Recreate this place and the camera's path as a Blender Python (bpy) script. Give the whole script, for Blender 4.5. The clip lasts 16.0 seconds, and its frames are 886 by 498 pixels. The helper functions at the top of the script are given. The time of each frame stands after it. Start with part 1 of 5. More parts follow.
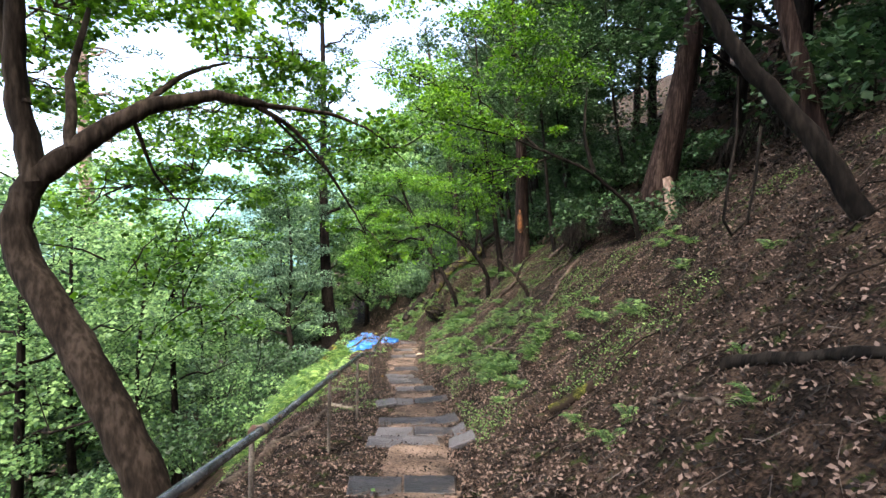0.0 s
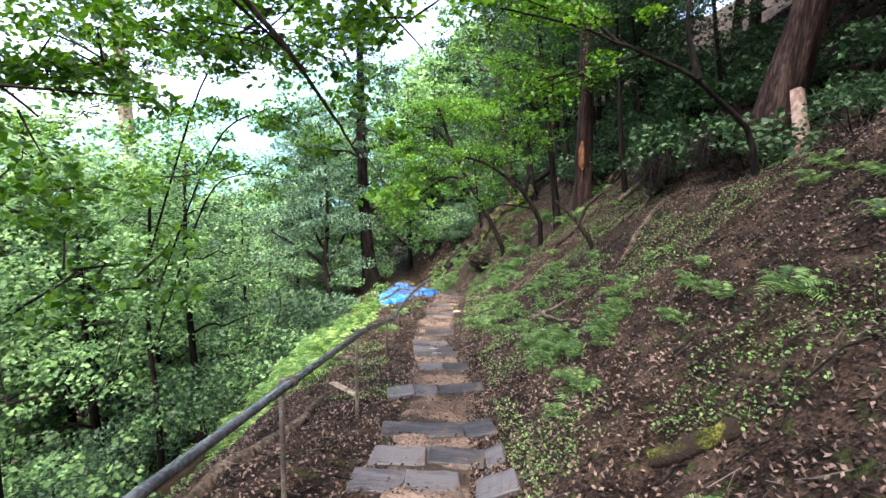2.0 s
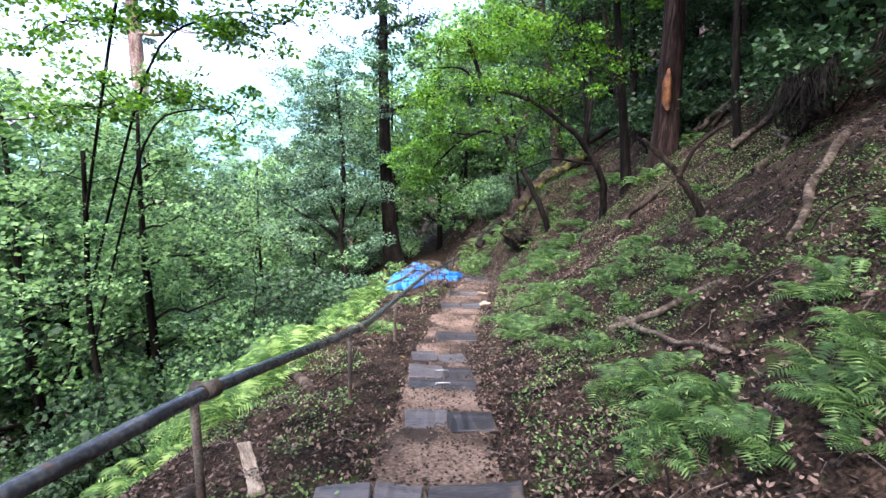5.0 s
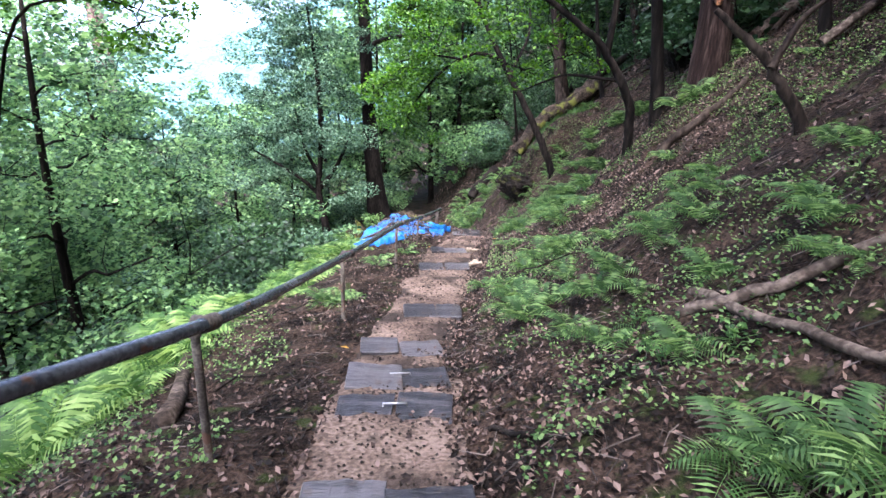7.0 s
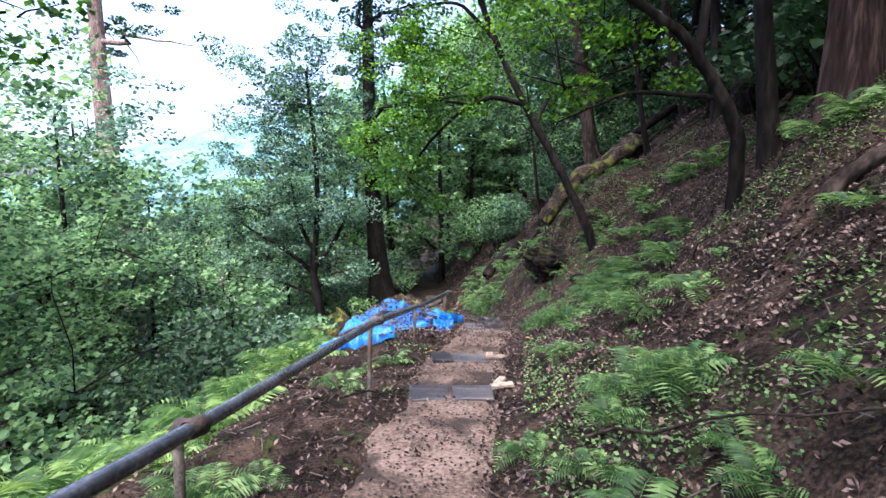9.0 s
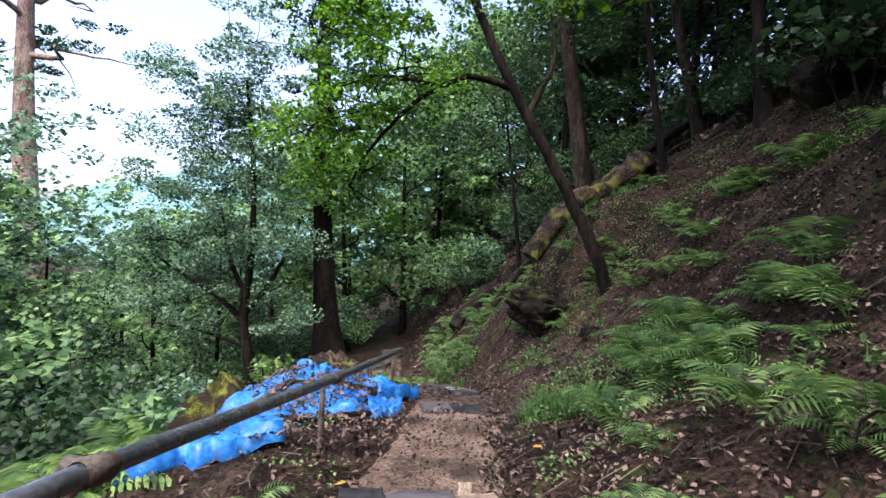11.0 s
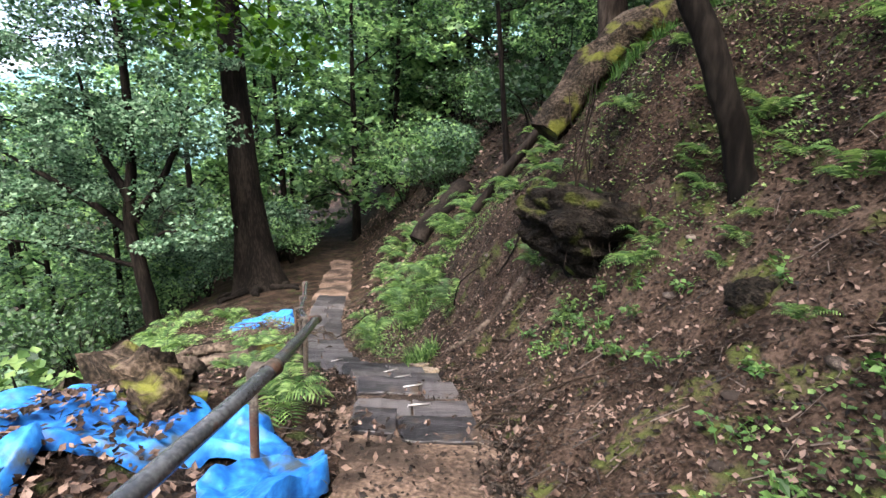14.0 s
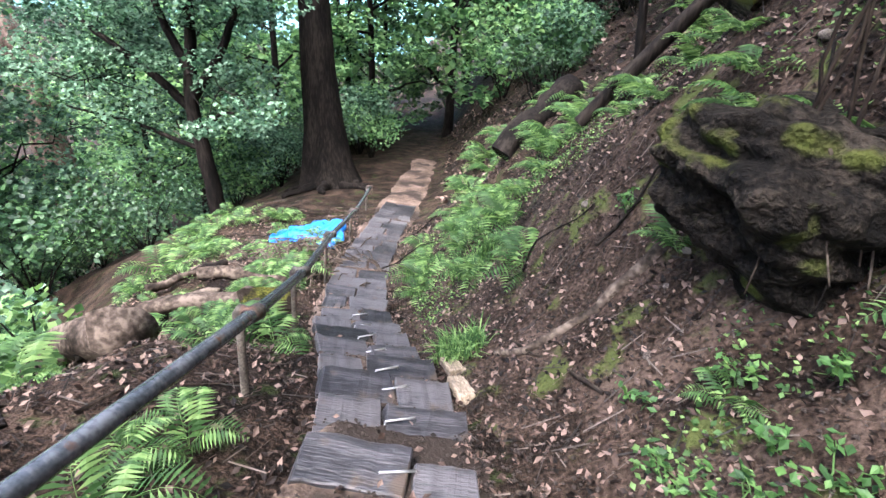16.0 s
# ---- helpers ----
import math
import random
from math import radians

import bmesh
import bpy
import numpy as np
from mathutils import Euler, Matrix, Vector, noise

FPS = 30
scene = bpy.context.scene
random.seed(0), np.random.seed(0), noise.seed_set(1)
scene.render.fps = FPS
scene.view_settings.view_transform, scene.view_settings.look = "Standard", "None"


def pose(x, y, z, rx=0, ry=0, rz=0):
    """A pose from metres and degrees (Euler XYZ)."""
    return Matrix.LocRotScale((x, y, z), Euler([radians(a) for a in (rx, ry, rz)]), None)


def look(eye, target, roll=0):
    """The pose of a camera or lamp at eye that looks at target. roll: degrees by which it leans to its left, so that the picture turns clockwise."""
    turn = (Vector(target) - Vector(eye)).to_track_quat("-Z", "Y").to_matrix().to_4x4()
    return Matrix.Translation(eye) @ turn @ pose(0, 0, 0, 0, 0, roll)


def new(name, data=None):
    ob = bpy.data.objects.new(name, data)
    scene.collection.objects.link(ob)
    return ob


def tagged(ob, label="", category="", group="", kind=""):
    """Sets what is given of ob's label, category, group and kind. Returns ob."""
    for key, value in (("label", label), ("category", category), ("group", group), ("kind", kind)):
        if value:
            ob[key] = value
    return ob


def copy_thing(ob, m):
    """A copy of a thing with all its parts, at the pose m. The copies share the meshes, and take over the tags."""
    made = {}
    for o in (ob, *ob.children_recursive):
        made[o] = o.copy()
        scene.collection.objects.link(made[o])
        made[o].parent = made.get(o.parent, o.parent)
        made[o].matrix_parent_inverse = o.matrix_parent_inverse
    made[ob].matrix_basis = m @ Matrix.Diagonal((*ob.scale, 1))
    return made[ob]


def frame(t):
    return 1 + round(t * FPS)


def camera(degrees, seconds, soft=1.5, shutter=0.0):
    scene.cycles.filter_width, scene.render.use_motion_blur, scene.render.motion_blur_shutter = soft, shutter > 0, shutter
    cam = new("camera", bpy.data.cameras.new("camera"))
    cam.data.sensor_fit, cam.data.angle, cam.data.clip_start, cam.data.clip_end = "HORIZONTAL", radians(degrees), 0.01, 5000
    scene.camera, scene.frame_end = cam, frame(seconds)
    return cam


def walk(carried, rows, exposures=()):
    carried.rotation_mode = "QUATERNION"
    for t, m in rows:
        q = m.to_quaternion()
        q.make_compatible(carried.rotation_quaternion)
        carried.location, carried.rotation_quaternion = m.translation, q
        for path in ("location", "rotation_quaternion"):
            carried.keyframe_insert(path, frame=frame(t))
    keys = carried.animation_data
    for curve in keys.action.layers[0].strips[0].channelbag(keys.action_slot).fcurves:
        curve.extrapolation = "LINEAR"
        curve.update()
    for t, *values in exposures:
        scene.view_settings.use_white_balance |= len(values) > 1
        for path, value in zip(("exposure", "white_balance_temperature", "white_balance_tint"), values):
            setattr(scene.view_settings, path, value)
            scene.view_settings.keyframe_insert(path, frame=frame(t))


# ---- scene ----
cam = camera(83.0, 16.0)
PATH = [
    (0, (0.211, -0.701, 1.443), (0.17, 1.296, 1.336), 0.5),
    (0.5, (0.225, 0.069, 1.265), (0.165, 2.064, 1.133), 0.4),
    (1, (0.277, 0.697, 1.198), (0.169, 2.684, 0.998), 0.4),
    (1.5, (0.335, 1.208, 1.204), (0.125, 3.18, 0.943), 0.4),
    (2, (0.321, 1.682, 1.228), (0.087, 3.64, 0.894), 0.5),
    (2.5, (0.262, 2.229, 1.06), (0.069, 4.183, 0.679), 0.5),
    (3, (0.187, 2.746, 0.949), (0.049, 4.706, 0.577), 0.8),
    (3.5, (0.107, 3.29, 0.859), (-0.007, 5.248, 0.471), 0.9),
    (4, (0.127, 3.92, 0.725), (-0.047, 5.876, 0.346), 0.9),
    (4.5, (0.121, 4.477, 0.576), (-0.13, 6.422, 0.188), 0.7),
    (5, (0.133, 5.063, 0.433), (-0.239, 6.985, 0.021), 0.9),
    (5.2, (0.128, 5.272, 0.402), (-0.289, 7.18, -0.03), 0.8),
    (7.3, (-0.047, 7.488, -0.284), (-0.387, 9.37, -0.868), 0.8),
    (7.5, (-0.081, 7.756, -0.341), (-0.455, 9.649, -0.867), 0.7),
    (8, (-0.18, 8.47, -0.399), (-0.605, 10.391, -0.761), 0.7),
    (8.5, (-0.321, 9.155, -0.549), (-0.746, 11.086, -0.853), 0.3),
    (9, (-0.432, 9.839, -0.697), (-0.844, 11.777, -0.972), 0.2),
    (9.2, (-0.472, 10.065, -0.73), (-0.872, 12.007, -0.996), 0.1),
    (11.3, (-0.889, 13.092, -1.301), (-1.161, 15.073, -1.359), 2.1),
    (11.5, (-0.929, 13.37, -1.302), (-1.189, 15.351, -1.385), 2.0),
    (12, (-1.042, 14.007, -1.305), (-1.26, 15.991, -1.442), 2.2),
    (12.5, (-1.109, 14.633, -1.33), (-1.329, 16.613, -1.512), 2.5),
    (13, (-1.171, 15.197, -1.463), (-1.377, 17.174, -1.685), 2.3),
    (13.5, (-1.263, 15.789, -1.575), (-1.427, 17.752, -1.919), 2.4),
    (14, (-1.287, 16.323, -1.66), (-1.404, 18.263, -2.132), 1.9),
    (14.5, (-1.262, 16.885, -1.738), (-1.453, 18.807, -2.255), 2.1),
    (15, (-1.26, 17.444, -1.77), (-1.604, 19.314, -2.388), 2.4),
    (15.5, (-1.199, 17.865, -1.812), (-1.589, 19.669, -2.583), 2.3),
    (16, (-1.237, 18.252, -1.847), (-1.682, 19.994, -2.724), 4.8),
]
walk(cam, [(t, look(eye, target, roll)) for t, eye, target, roll in PATH],
     exposures=[(0, 3.1, 7000, 11), (2, 3.25, 6600, 14), (5, 3.2, 6100, 19), (7.5, 3.15, 5800, 20), (9, 2.78, 5800, 20), (12, 2.4, 6800, 17), (13, 2.55, 7200, 13), (14.5, 3.25, 6300, 14), (16, 3.45, 5900, 15)])

# ---- light ----
world = bpy.data.worlds.new("world")
scene.world = world
world.use_nodes = True
wn = world.node_tree
sky = wn.nodes.new("ShaderNodeTexSky")
sky.sky_type = "NISHITA"
sky.sun_disc = False
sky.sun_elevation, sky.sun_rotation = radians(64), radians(-168)
sky.air_density, sky.dust_density, sky.ozone_density = 0.6, 4.0, 0.0
wn.nodes["Background"].inputs[1].default_value = 0.15
wn.links.new(sky.outputs[0], wn.nodes["Background"].inputs[0])
sun = new("sun", bpy.data.lights.new("sun", "SUN"))
sun.data.energy, sun.data.angle, sun.data.color = 1.2, radians(50), (1, 0.97, 0.92)
sun.matrix_world = look((-4.5, -21.2, 45), (0, 0, 0))


# ---- materials ----
def mat(name, cols, scale=4.0, rough=0.8, bump=0.3, stretch=(1, 1, 1), fine=9.0, metal=0.0, vary=0.0, spec=0.4, leaf=0.0, dist=0.02, spots=None):
    """Two-scale noise over a colour ramp, with bump; vary: change of value per piece; leaf: how much light passes through."""
    m = bpy.data.materials.new(name)
    m.use_nodes = True
    nt = m.node_tree
    N, L = nt.nodes, nt.links
    bs = N["Principled BSDF"]
    tc, mp = N.new("ShaderNodeTexCoord"), N.new("ShaderNodeMapping")
    mp.inputs["Scale"].default_value = stretch
    L.new(tc.outputs["Object"], mp.inputs[0])
    n1, n2 = N.new("ShaderNodeTexNoise"), N.new("ShaderNodeTexNoise")
    n1.inputs["Scale"].default_value, n1.inputs["Detail"].default_value = scale, 3
    n2.inputs["Scale"].default_value, n2.inputs["Detail"].default_value = scale * fine, 4
    L.new(mp.outputs[0], n1.inputs[0]), L.new(mp.outputs[0], n2.inputs[0])
    mx = N.new("ShaderNodeMath")
    mx.operation = "MULTIPLY_ADD"
    mx.inputs[1].default_value = 0.5
    L.new(n2.outputs[0], mx.inputs[0])
    hf = N.new("ShaderNodeMath")
    hf.operation = "MULTIPLY"
    hf.inputs[1].default_value = 0.5
    L.new(n1.outputs[0], hf.inputs[0]), L.new(hf.outputs[0], mx.inputs[2])
    fac = mx.outputs[0]
    if vary:
        if leaf:
            g = N.new("ShaderNodeNewGeometry").outputs["Random Per Island"]
        else:
            g = N.new("ShaderNodeObjectInfo").outputs["Random"]
        mv = N.new("ShaderNodeMath")
        mv.operation = "MULTIPLY_ADD"
        mv.inputs[1].default_value, mv.inputs[2].default_value = vary, -vary / 2
        L.new(g, mv.inputs[0])
        ad = N.new("ShaderNodeMath")
        L.new(mv.outputs[0], ad.inputs[0]), L.new(fac, ad.inputs[1])
        fac = ad.outputs[0]
    rp = N.new("ShaderNodeValToRGB")
    e = rp.color_ramp.elements
    lo, hi = (0.3, 0.7) if leaf else (0.39, 0.61)
    while len(e) < len(cols):
        e.new(0.5)
    for i, c in enumerate(cols):
        e[i].position, e[i].color = lo + (hi - lo) * i / (len(cols) - 1), (*c, 1)
    L.new(fac, rp.inputs[0])
    col = rp.outputs[0]
    if spots:
        colour, sscale, level = spots
        sn, sr, mixn = N.new("ShaderNodeTexNoise"), N.new("ShaderNodeMapRange"), N.new("ShaderNodeMix")
        sn.inputs["Scale"].default_value, sn.inputs["Detail"].default_value = sscale, 6
        L.new(tc.outputs["Object"], sn.inputs[0])
        sr.inputs[1].default_value, sr.inputs[2].default_value = level, level + 0.08
        L.new(sn.outputs[0], sr.inputs[0])
        mixn.data_type = "RGBA"
        mixn.inputs[7].default_value = (*colour, 1)
        L.new(sr.outputs[0], mixn.inputs[0]), L.new(col, mixn.inputs[6])
        col = mixn.outputs[2]
    L.new(col, bs.inputs["Base Color"])
    bs.inputs["Roughness"].default_value, bs.inputs["Metallic"].default_value = rough, metal
    bs.inputs["Specular IOR Level"].default_value = min(spec, 0.1) if rough > 0.8 else spec
    if bump:
        bp = N.new("ShaderNodeBump")
        bp.inputs["Strength"].default_value, bp.inputs["Distance"].default_value = bump, dist
        L.new(mx.outputs[0], bp.inputs["Height"]), L.new(bp.outputs[0], bs.inputs["Normal"])
    if leaf:
        tr, ms = N.new("ShaderNodeBsdfTranslucent"), N.new("ShaderNodeMixShader")
        hs = N.new("ShaderNodeHueSaturation")
        hs.inputs["Hue"].default_value, hs.inputs["Saturation"].default_value, hs.inputs["Value"].default_value = 0.485, 1.1, 1.5
        L.new(col, hs.inputs["Color"]), L.new(hs.outputs[0], tr.inputs[0])
        ms.inputs[0].default_value = leaf
        L.new(bs.outputs[0], ms.inputs[1]), L.new(tr.outputs[0], ms.inputs[2])
        L.new(ms.outputs[0], N["Material Output"].inputs[0])
    return m


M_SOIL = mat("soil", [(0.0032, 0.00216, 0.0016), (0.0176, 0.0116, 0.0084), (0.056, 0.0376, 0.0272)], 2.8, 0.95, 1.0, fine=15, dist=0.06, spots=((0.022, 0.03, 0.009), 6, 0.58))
M_TRAIL = mat("trail_dirt", [(0.0418, 0.02964, 0.0228), (0.0988, 0.07144, 0.05548), (0.1824, 0.1368, 0.1094)], 1.8, 0.85, 0.9, fine=22, dist=0.025, spots=((0.03, 0.023, 0.019), 1.6, 0.53))
M_STONE = mat("pebble", [(0.025, 0.02, 0.017), (0.065, 0.053, 0.045), (0.14, 0.12, 0.1)], 20, 0.85, 0.3, vary=0.4)
M_LEAF = mat("leaf_bright", [(0.01804, 0.0656, 0.00738), (0.0492, 0.1435, 0.0164), (0.1025, 0.2296, 0.0287)], 1.0, 0.5, 0, vary=0.6, leaf=0.44, spec=0.3)
M_LEAF_D = mat("leaf_dark", [(0.0102, 0.02975, 0.01275), (0.0255, 0.06375, 0.0255), (0.051, 0.1062, 0.03825)], 1.0, 0.5, 0, vary=0.5, leaf=0.2, spec=0.3)
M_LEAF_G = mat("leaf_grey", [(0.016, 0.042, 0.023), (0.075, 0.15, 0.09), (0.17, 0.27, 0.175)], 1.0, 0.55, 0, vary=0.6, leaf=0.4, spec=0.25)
# Lightened leaf colour: mist over the distant trees is painted into it.
M_LEAF_F = mat("leaf_hazed", [(0.022, 0.06, 0.024), (0.11, 0.22, 0.09), (0.22, 0.37, 0.15)], 1.0, 0.55, 0, vary=0.6, leaf=0.42, spec=0.25)
M_FERN = mat("fern", [(0.028, 0.068, 0.02), (0.075, 0.15, 0.045), (0.17, 0.275, 0.095)], 1.0, 0.55, 0, vary=0.6, leaf=0.4, spec=0.25)
M_HERB = mat("herb", [(0.022, 0.06, 0.018), (0.05, 0.12, 0.032), (0.1, 0.2, 0.055)], 1.0, 0.5, 0, vary=0.5, leaf=0.35, spec=0.3)
M_FERN_Y = mat("fern_yellow", [(0.035, 0.09, 0.02), (0.11, 0.21, 0.05), (0.23, 0.35, 0.11)], 1.0, 0.55, 0, vary=0.75, leaf=0.4, spec=0.25)
M_LITTER = mat("litter", [(0.005166, 0.003542, 0.002804), (0.01919, 0.01218, 0.00945), (0.05535, 0.03616, 0.02804), (0.1624, 0.1166, 0.09594)], 3.0, 0.6, 0, vary=0.6, leaf=0.04, spec=0.15)
M_BARK = mat("bark", [(0.0078, 0.00585, 0.00455), (0.0221, 0.01625, 0.01235), (0.04875, 0.0377, 0.02925)], 5, 0.9, 1.0, (1, 1, 0.25), 5, dist=0.03)
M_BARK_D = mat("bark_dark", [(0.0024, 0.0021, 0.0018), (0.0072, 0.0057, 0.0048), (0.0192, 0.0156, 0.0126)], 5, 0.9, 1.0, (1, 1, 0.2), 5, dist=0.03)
M_BARK_R = mat("bark_red", [(0.0065, 0.0039, 0.00325), (0.0195, 0.0117, 0.00975), (0.05525, 0.039, 0.0325)], 6, 0.9, 1.0, (1, 1, 0.1), 5, dist=0.05)
M_BARK_P = mat("bark_pale", [(0.07, 0.046, 0.036), (0.15, 0.105, 0.085), (0.26, 0.2, 0.165)], 3, 0.9, 0.8, (1, 1, 0.3), 6)
M_PIPE = mat("pipe", [(0.0372, 0.0434, 0.0527), (0.062, 0.0713, 0.0837), (0.1054, 0.1147, 0.1302)], 6, 0.27, 0.12, metal=0.3, spec=0.5, spots=((0.1, 0.05, 0.03), 9, 0.62))
M_POST = mat("post", [(0.02, 0.015, 0.011), (0.05, 0.042, 0.034), (0.1, 0.088, 0.07)], 9, 0.75, 0.4, spots=((0.06, 0.028, 0.016), 12, 0.55))
M_PLANK = mat("plank", [(0.0096, 0.0096, 0.0112), (0.0288, 0.028, 0.032), (0.0704, 0.0672, 0.072)], 3, 0.46, 0.9, (1, 8, 8), 5, vary=0.3, dist=0.012, spots=((0.055, 0.04, 0.03), 7, 0.6))
M_WOOD = mat("wood_pale", [(0.1, 0.076, 0.053), (0.2, 0.16, 0.115), (0.34, 0.28, 0.21)], 4, 0.8, 0.6, (1, 6, 6), 6, vary=0.2)
M_LOG = mat("dead_wood", [(0.018, 0.014, 0.011), (0.055, 0.042, 0.033), (0.13, 0.105, 0.085)], 5, 0.9, 0.9, fine=5)
M_MOSS = mat("moss", [(0.012, 0.013, 0.005), (0.045, 0.05, 0.012), (0.16, 0.16, 0.03)], 10, 0.95, 1.0, fine=7, dist=0.04, spots=((0.022, 0.016, 0.012), 4.5, 0.47))
M_EARTH = mat("bank_earth", [(0.007812, 0.005022, 0.003627), (0.0279, 0.01841, 0.01339), (0.06696, 0.04687, 0.03571)], 3.2, 0.92, 1.0, fine=14, dist=0.04, spots=((0.05, 0.06, 0.018), 4, 0.57))
M_MOSSLOG = mat("mossy_wood", [(0.006, 0.005, 0.004), (0.028, 0.021, 0.015), (0.085, 0.066, 0.05)], 6, 0.9, 1.0, fine=6, dist=0.05, spots=((0.1, 0.11, 0.022), 3.2, 0.54))
M_TARP = mat("tarp", [(0.0048, 0.068, 0.272), (0.0096, 0.12, 0.416), (0.032, 0.208, 0.544)], 3, 0.45, 0.4, spec=0.35, spots=((0.05, 0.075, 0.1), 5, 0.6))
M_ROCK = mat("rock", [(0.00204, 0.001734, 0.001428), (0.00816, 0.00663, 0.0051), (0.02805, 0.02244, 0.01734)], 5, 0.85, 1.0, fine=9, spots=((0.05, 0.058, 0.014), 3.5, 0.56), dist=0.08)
M_YELLOW = mat("yellow_leaf", [(0.25, 0.14, 0.02), (0.42, 0.27, 0.04)], 6, 0.6, 0, leaf=0.2)
M_TWIG = mat("twig", [(0.006, 0.0048, 0.0036), (0.024, 0.018, 0.0144), (0.09, 0.072, 0.06)], 3, 0.8, 0, vary=0.5, leaf=0.02)
M_STEEL = mat("staple", [(0.3, 0.3, 0.3), (0.45, 0.45, 0.45)], 9, 0.4, 0.1, metal=0.8)
# Blue-teal of distance haze painted in, not the hill's own green.
M_HILL = mat("hazed_hill", [(0.07, 0.15, 0.16), (0.1, 0.2, 0.21), (0.14, 0.25, 0.26)], 0.05, 1.0, 0, fine=8)


# ---- ground shape ----
# --ground--
RNG = np.random.default_rng(7)
TY = np.arange(-60, 120, 0.25)
def smooth_curve(ys, vs):
    v = np.interp(TY, ys, vs)
    k = np.ones(5) / 5
    return np.convolve(np.pad(v, 2, "edge"), k, "valid")
TZ = smooth_curve([-60, -0.7, 5.8, 8.6, 10.3, 14.1, 15.5, 17.5, 19.5, 20.2, 20.9, 21.5, 23, 25, 27, 29, 34, 60, 120],
                  [12, 0.02, -1.35, -1.74, -2.1, -2.6, -2.72, -3.05, -3.48, -3.75, -4.1, -4.42, -4.85, -5.25, -5.6, -5.9, -6.4, -9, -14])
TX = smooth_curve([-60, -0.7, 3, 6.4, 8.6, 10.3, 14.2, 17, 19.5, 20.2, 20.9, 21.5, 23, 25, 27, 29, 34, 60, 120],
                  [4, 0.2, 0.0, -0.27, -0.49, -0.95, -1.22, -1.35, -1.65, -1.95, -2.4, -2.8, -3.45, -4.0, -4.45, -4.9, -6, -14, -40])
SIDE = ([-600, -300, -120, -60, -20, -10, -6, -4, -3, -2.2, -1.5, -0.9, -0.45, 0.45, 0.85, 1.4, 2.15, 3, 5.5, 10, 20, 60, 200, 600],
        [-6, -12, -26, -26, -12, -6.6, -3.9, -2.1, -1.1, -0.4, -0.1, -0.03, 0, 0, 0.22, 0.5, 1.1, 1.8, 3.9, 7.6, 15, 36, 60, 70])
FLATTER = [-6, -12, -26, -26, -10, -4.6, -1.9, -0.7, -0.3, -0.15, -0.06, -0.03, 0, 0, 0.22, 0.5, 1.1, 1.8, 3.9, 7.6, 15, 36, 60, 70]
LAT = RNG.random((256, 256))
def wob(x, y):
    """Smooth lattice noise, -0.5 to 0.5."""
    x, y = np.asarray(x, float), np.asarray(y, float)
    i, j = np.floor(x).astype(int), np.floor(y).astype(int)
    u, v = x - i, y - j
    u, v = u * u * (3 - 2 * u), v * v * (3 - 2 * v)
    a, b = LAT[i % 256, j % 256], LAT[(i + 1) % 256, j % 256]
    c, d = LAT[i % 256, (j + 1) % 256], LAT[(i + 1) % 256, (j + 1) % 256]
    return (a * (1 - u) + b * u) * (1 - v) + (c * (1 - u) + d * u) * v - 0.5
def trail(y):
    return np.interp(y, TY, TX), np.interp(y, TY, TZ)
def ground(x, y):
    x, y = np.asarray(x, float), np.asarray(y, float)
    cx, cz = trail(y)
    d = x - cx
    soft = np.clip((y - 20) / 5, 0, 1)
    h = cz + np.interp(d, *SIDE) * (1 - soft) + np.interp(d, SIDE[0], FLATTER) * soft
    h = h + np.clip((y - 18.2) / 2, 0, 1) * np.interp(d, [0.8, 1.4, 2.15, 3, 5.5, 30], [0, 0.25, 0.65, 0.9, 1.1, 1.2])
    h = h + np.clip((y - 12.8) / 2.4, 0, 1) * np.clip((20.2 - y) / 2, 0, 1) * np.interp(d, [2.0, 3.4, 5.5, 30], [0, 0.55, 0.65, 0.65])
    h = h - np.exp(-((y - 10.5) / 2.5) ** 2) * np.interp(d, [4, 6, 9, 14], [0, 0.75, 0.75, 0])
    off = np.clip((np.abs(d) - 0.45) / 1.0, 0.06, 1)
    far = np.clip((np.abs(d) - 2) / 6, 0, 1)
    h = h + off * (0.22 * wob(x * 0.9, y * 0.9) + 0.1 * wob(x * 2.7 + 9, y * 2.7) + 0.05 * wob(x * 7, y * 7 + 5)) + far * 0.9 * wob(x * 0.23, y * 0.23)
    h = h + 0.02 * wob(x * 9 + 31, y * 9) + 0.02 * wob(x * 3 + 3, y * 3)
    h = h + 0.6 * np.exp(-((x - 0.1) / 1.2) ** 2 - ((y - 21.7) / 1.0) ** 2)
    h = h + 0.4 * np.exp(-((x - 0.5) / 0.6) ** 2 - ((y - 20.75) / 0.55) ** 2)
    h = h + 0.4 * np.exp(-((x + 3.3) / 0.9) ** 2 - ((y - 18) / 1.3) ** 2)
    return h
# --end ground--
def gz(x, y):
    return float(ground(x, y))


# ---- mesh helpers ----
def mesh_of(name, verts, quads, material, shade=False, tris=False):
    """A mesh from an array of corners and one of quads (or triangles)."""
    verts, quads = np.asarray(verts, np.float32), np.asarray(quads, np.int32)
    me = bpy.data.meshes.new(name)
    n = quads.shape[1]
    me.vertices.add(len(verts))
    me.vertices.foreach_set("co", verts.ravel())
    me.loops.add(quads.size)
    me.loops.foreach_set("vertex_index", quads.ravel())
    me.polygons.add(len(quads))
    me.polygons.foreach_set("loop_start", np.arange(0, quads.size, n, dtype=np.int32))
    me.polygons.foreach_set("loop_total", np.full(len(quads), n, np.int32))
    me.polygons.foreach_set("use_smooth", np.full(len(quads), shade))
    me.update(calc_edges=True)
    me.materials.append(material)
    return me


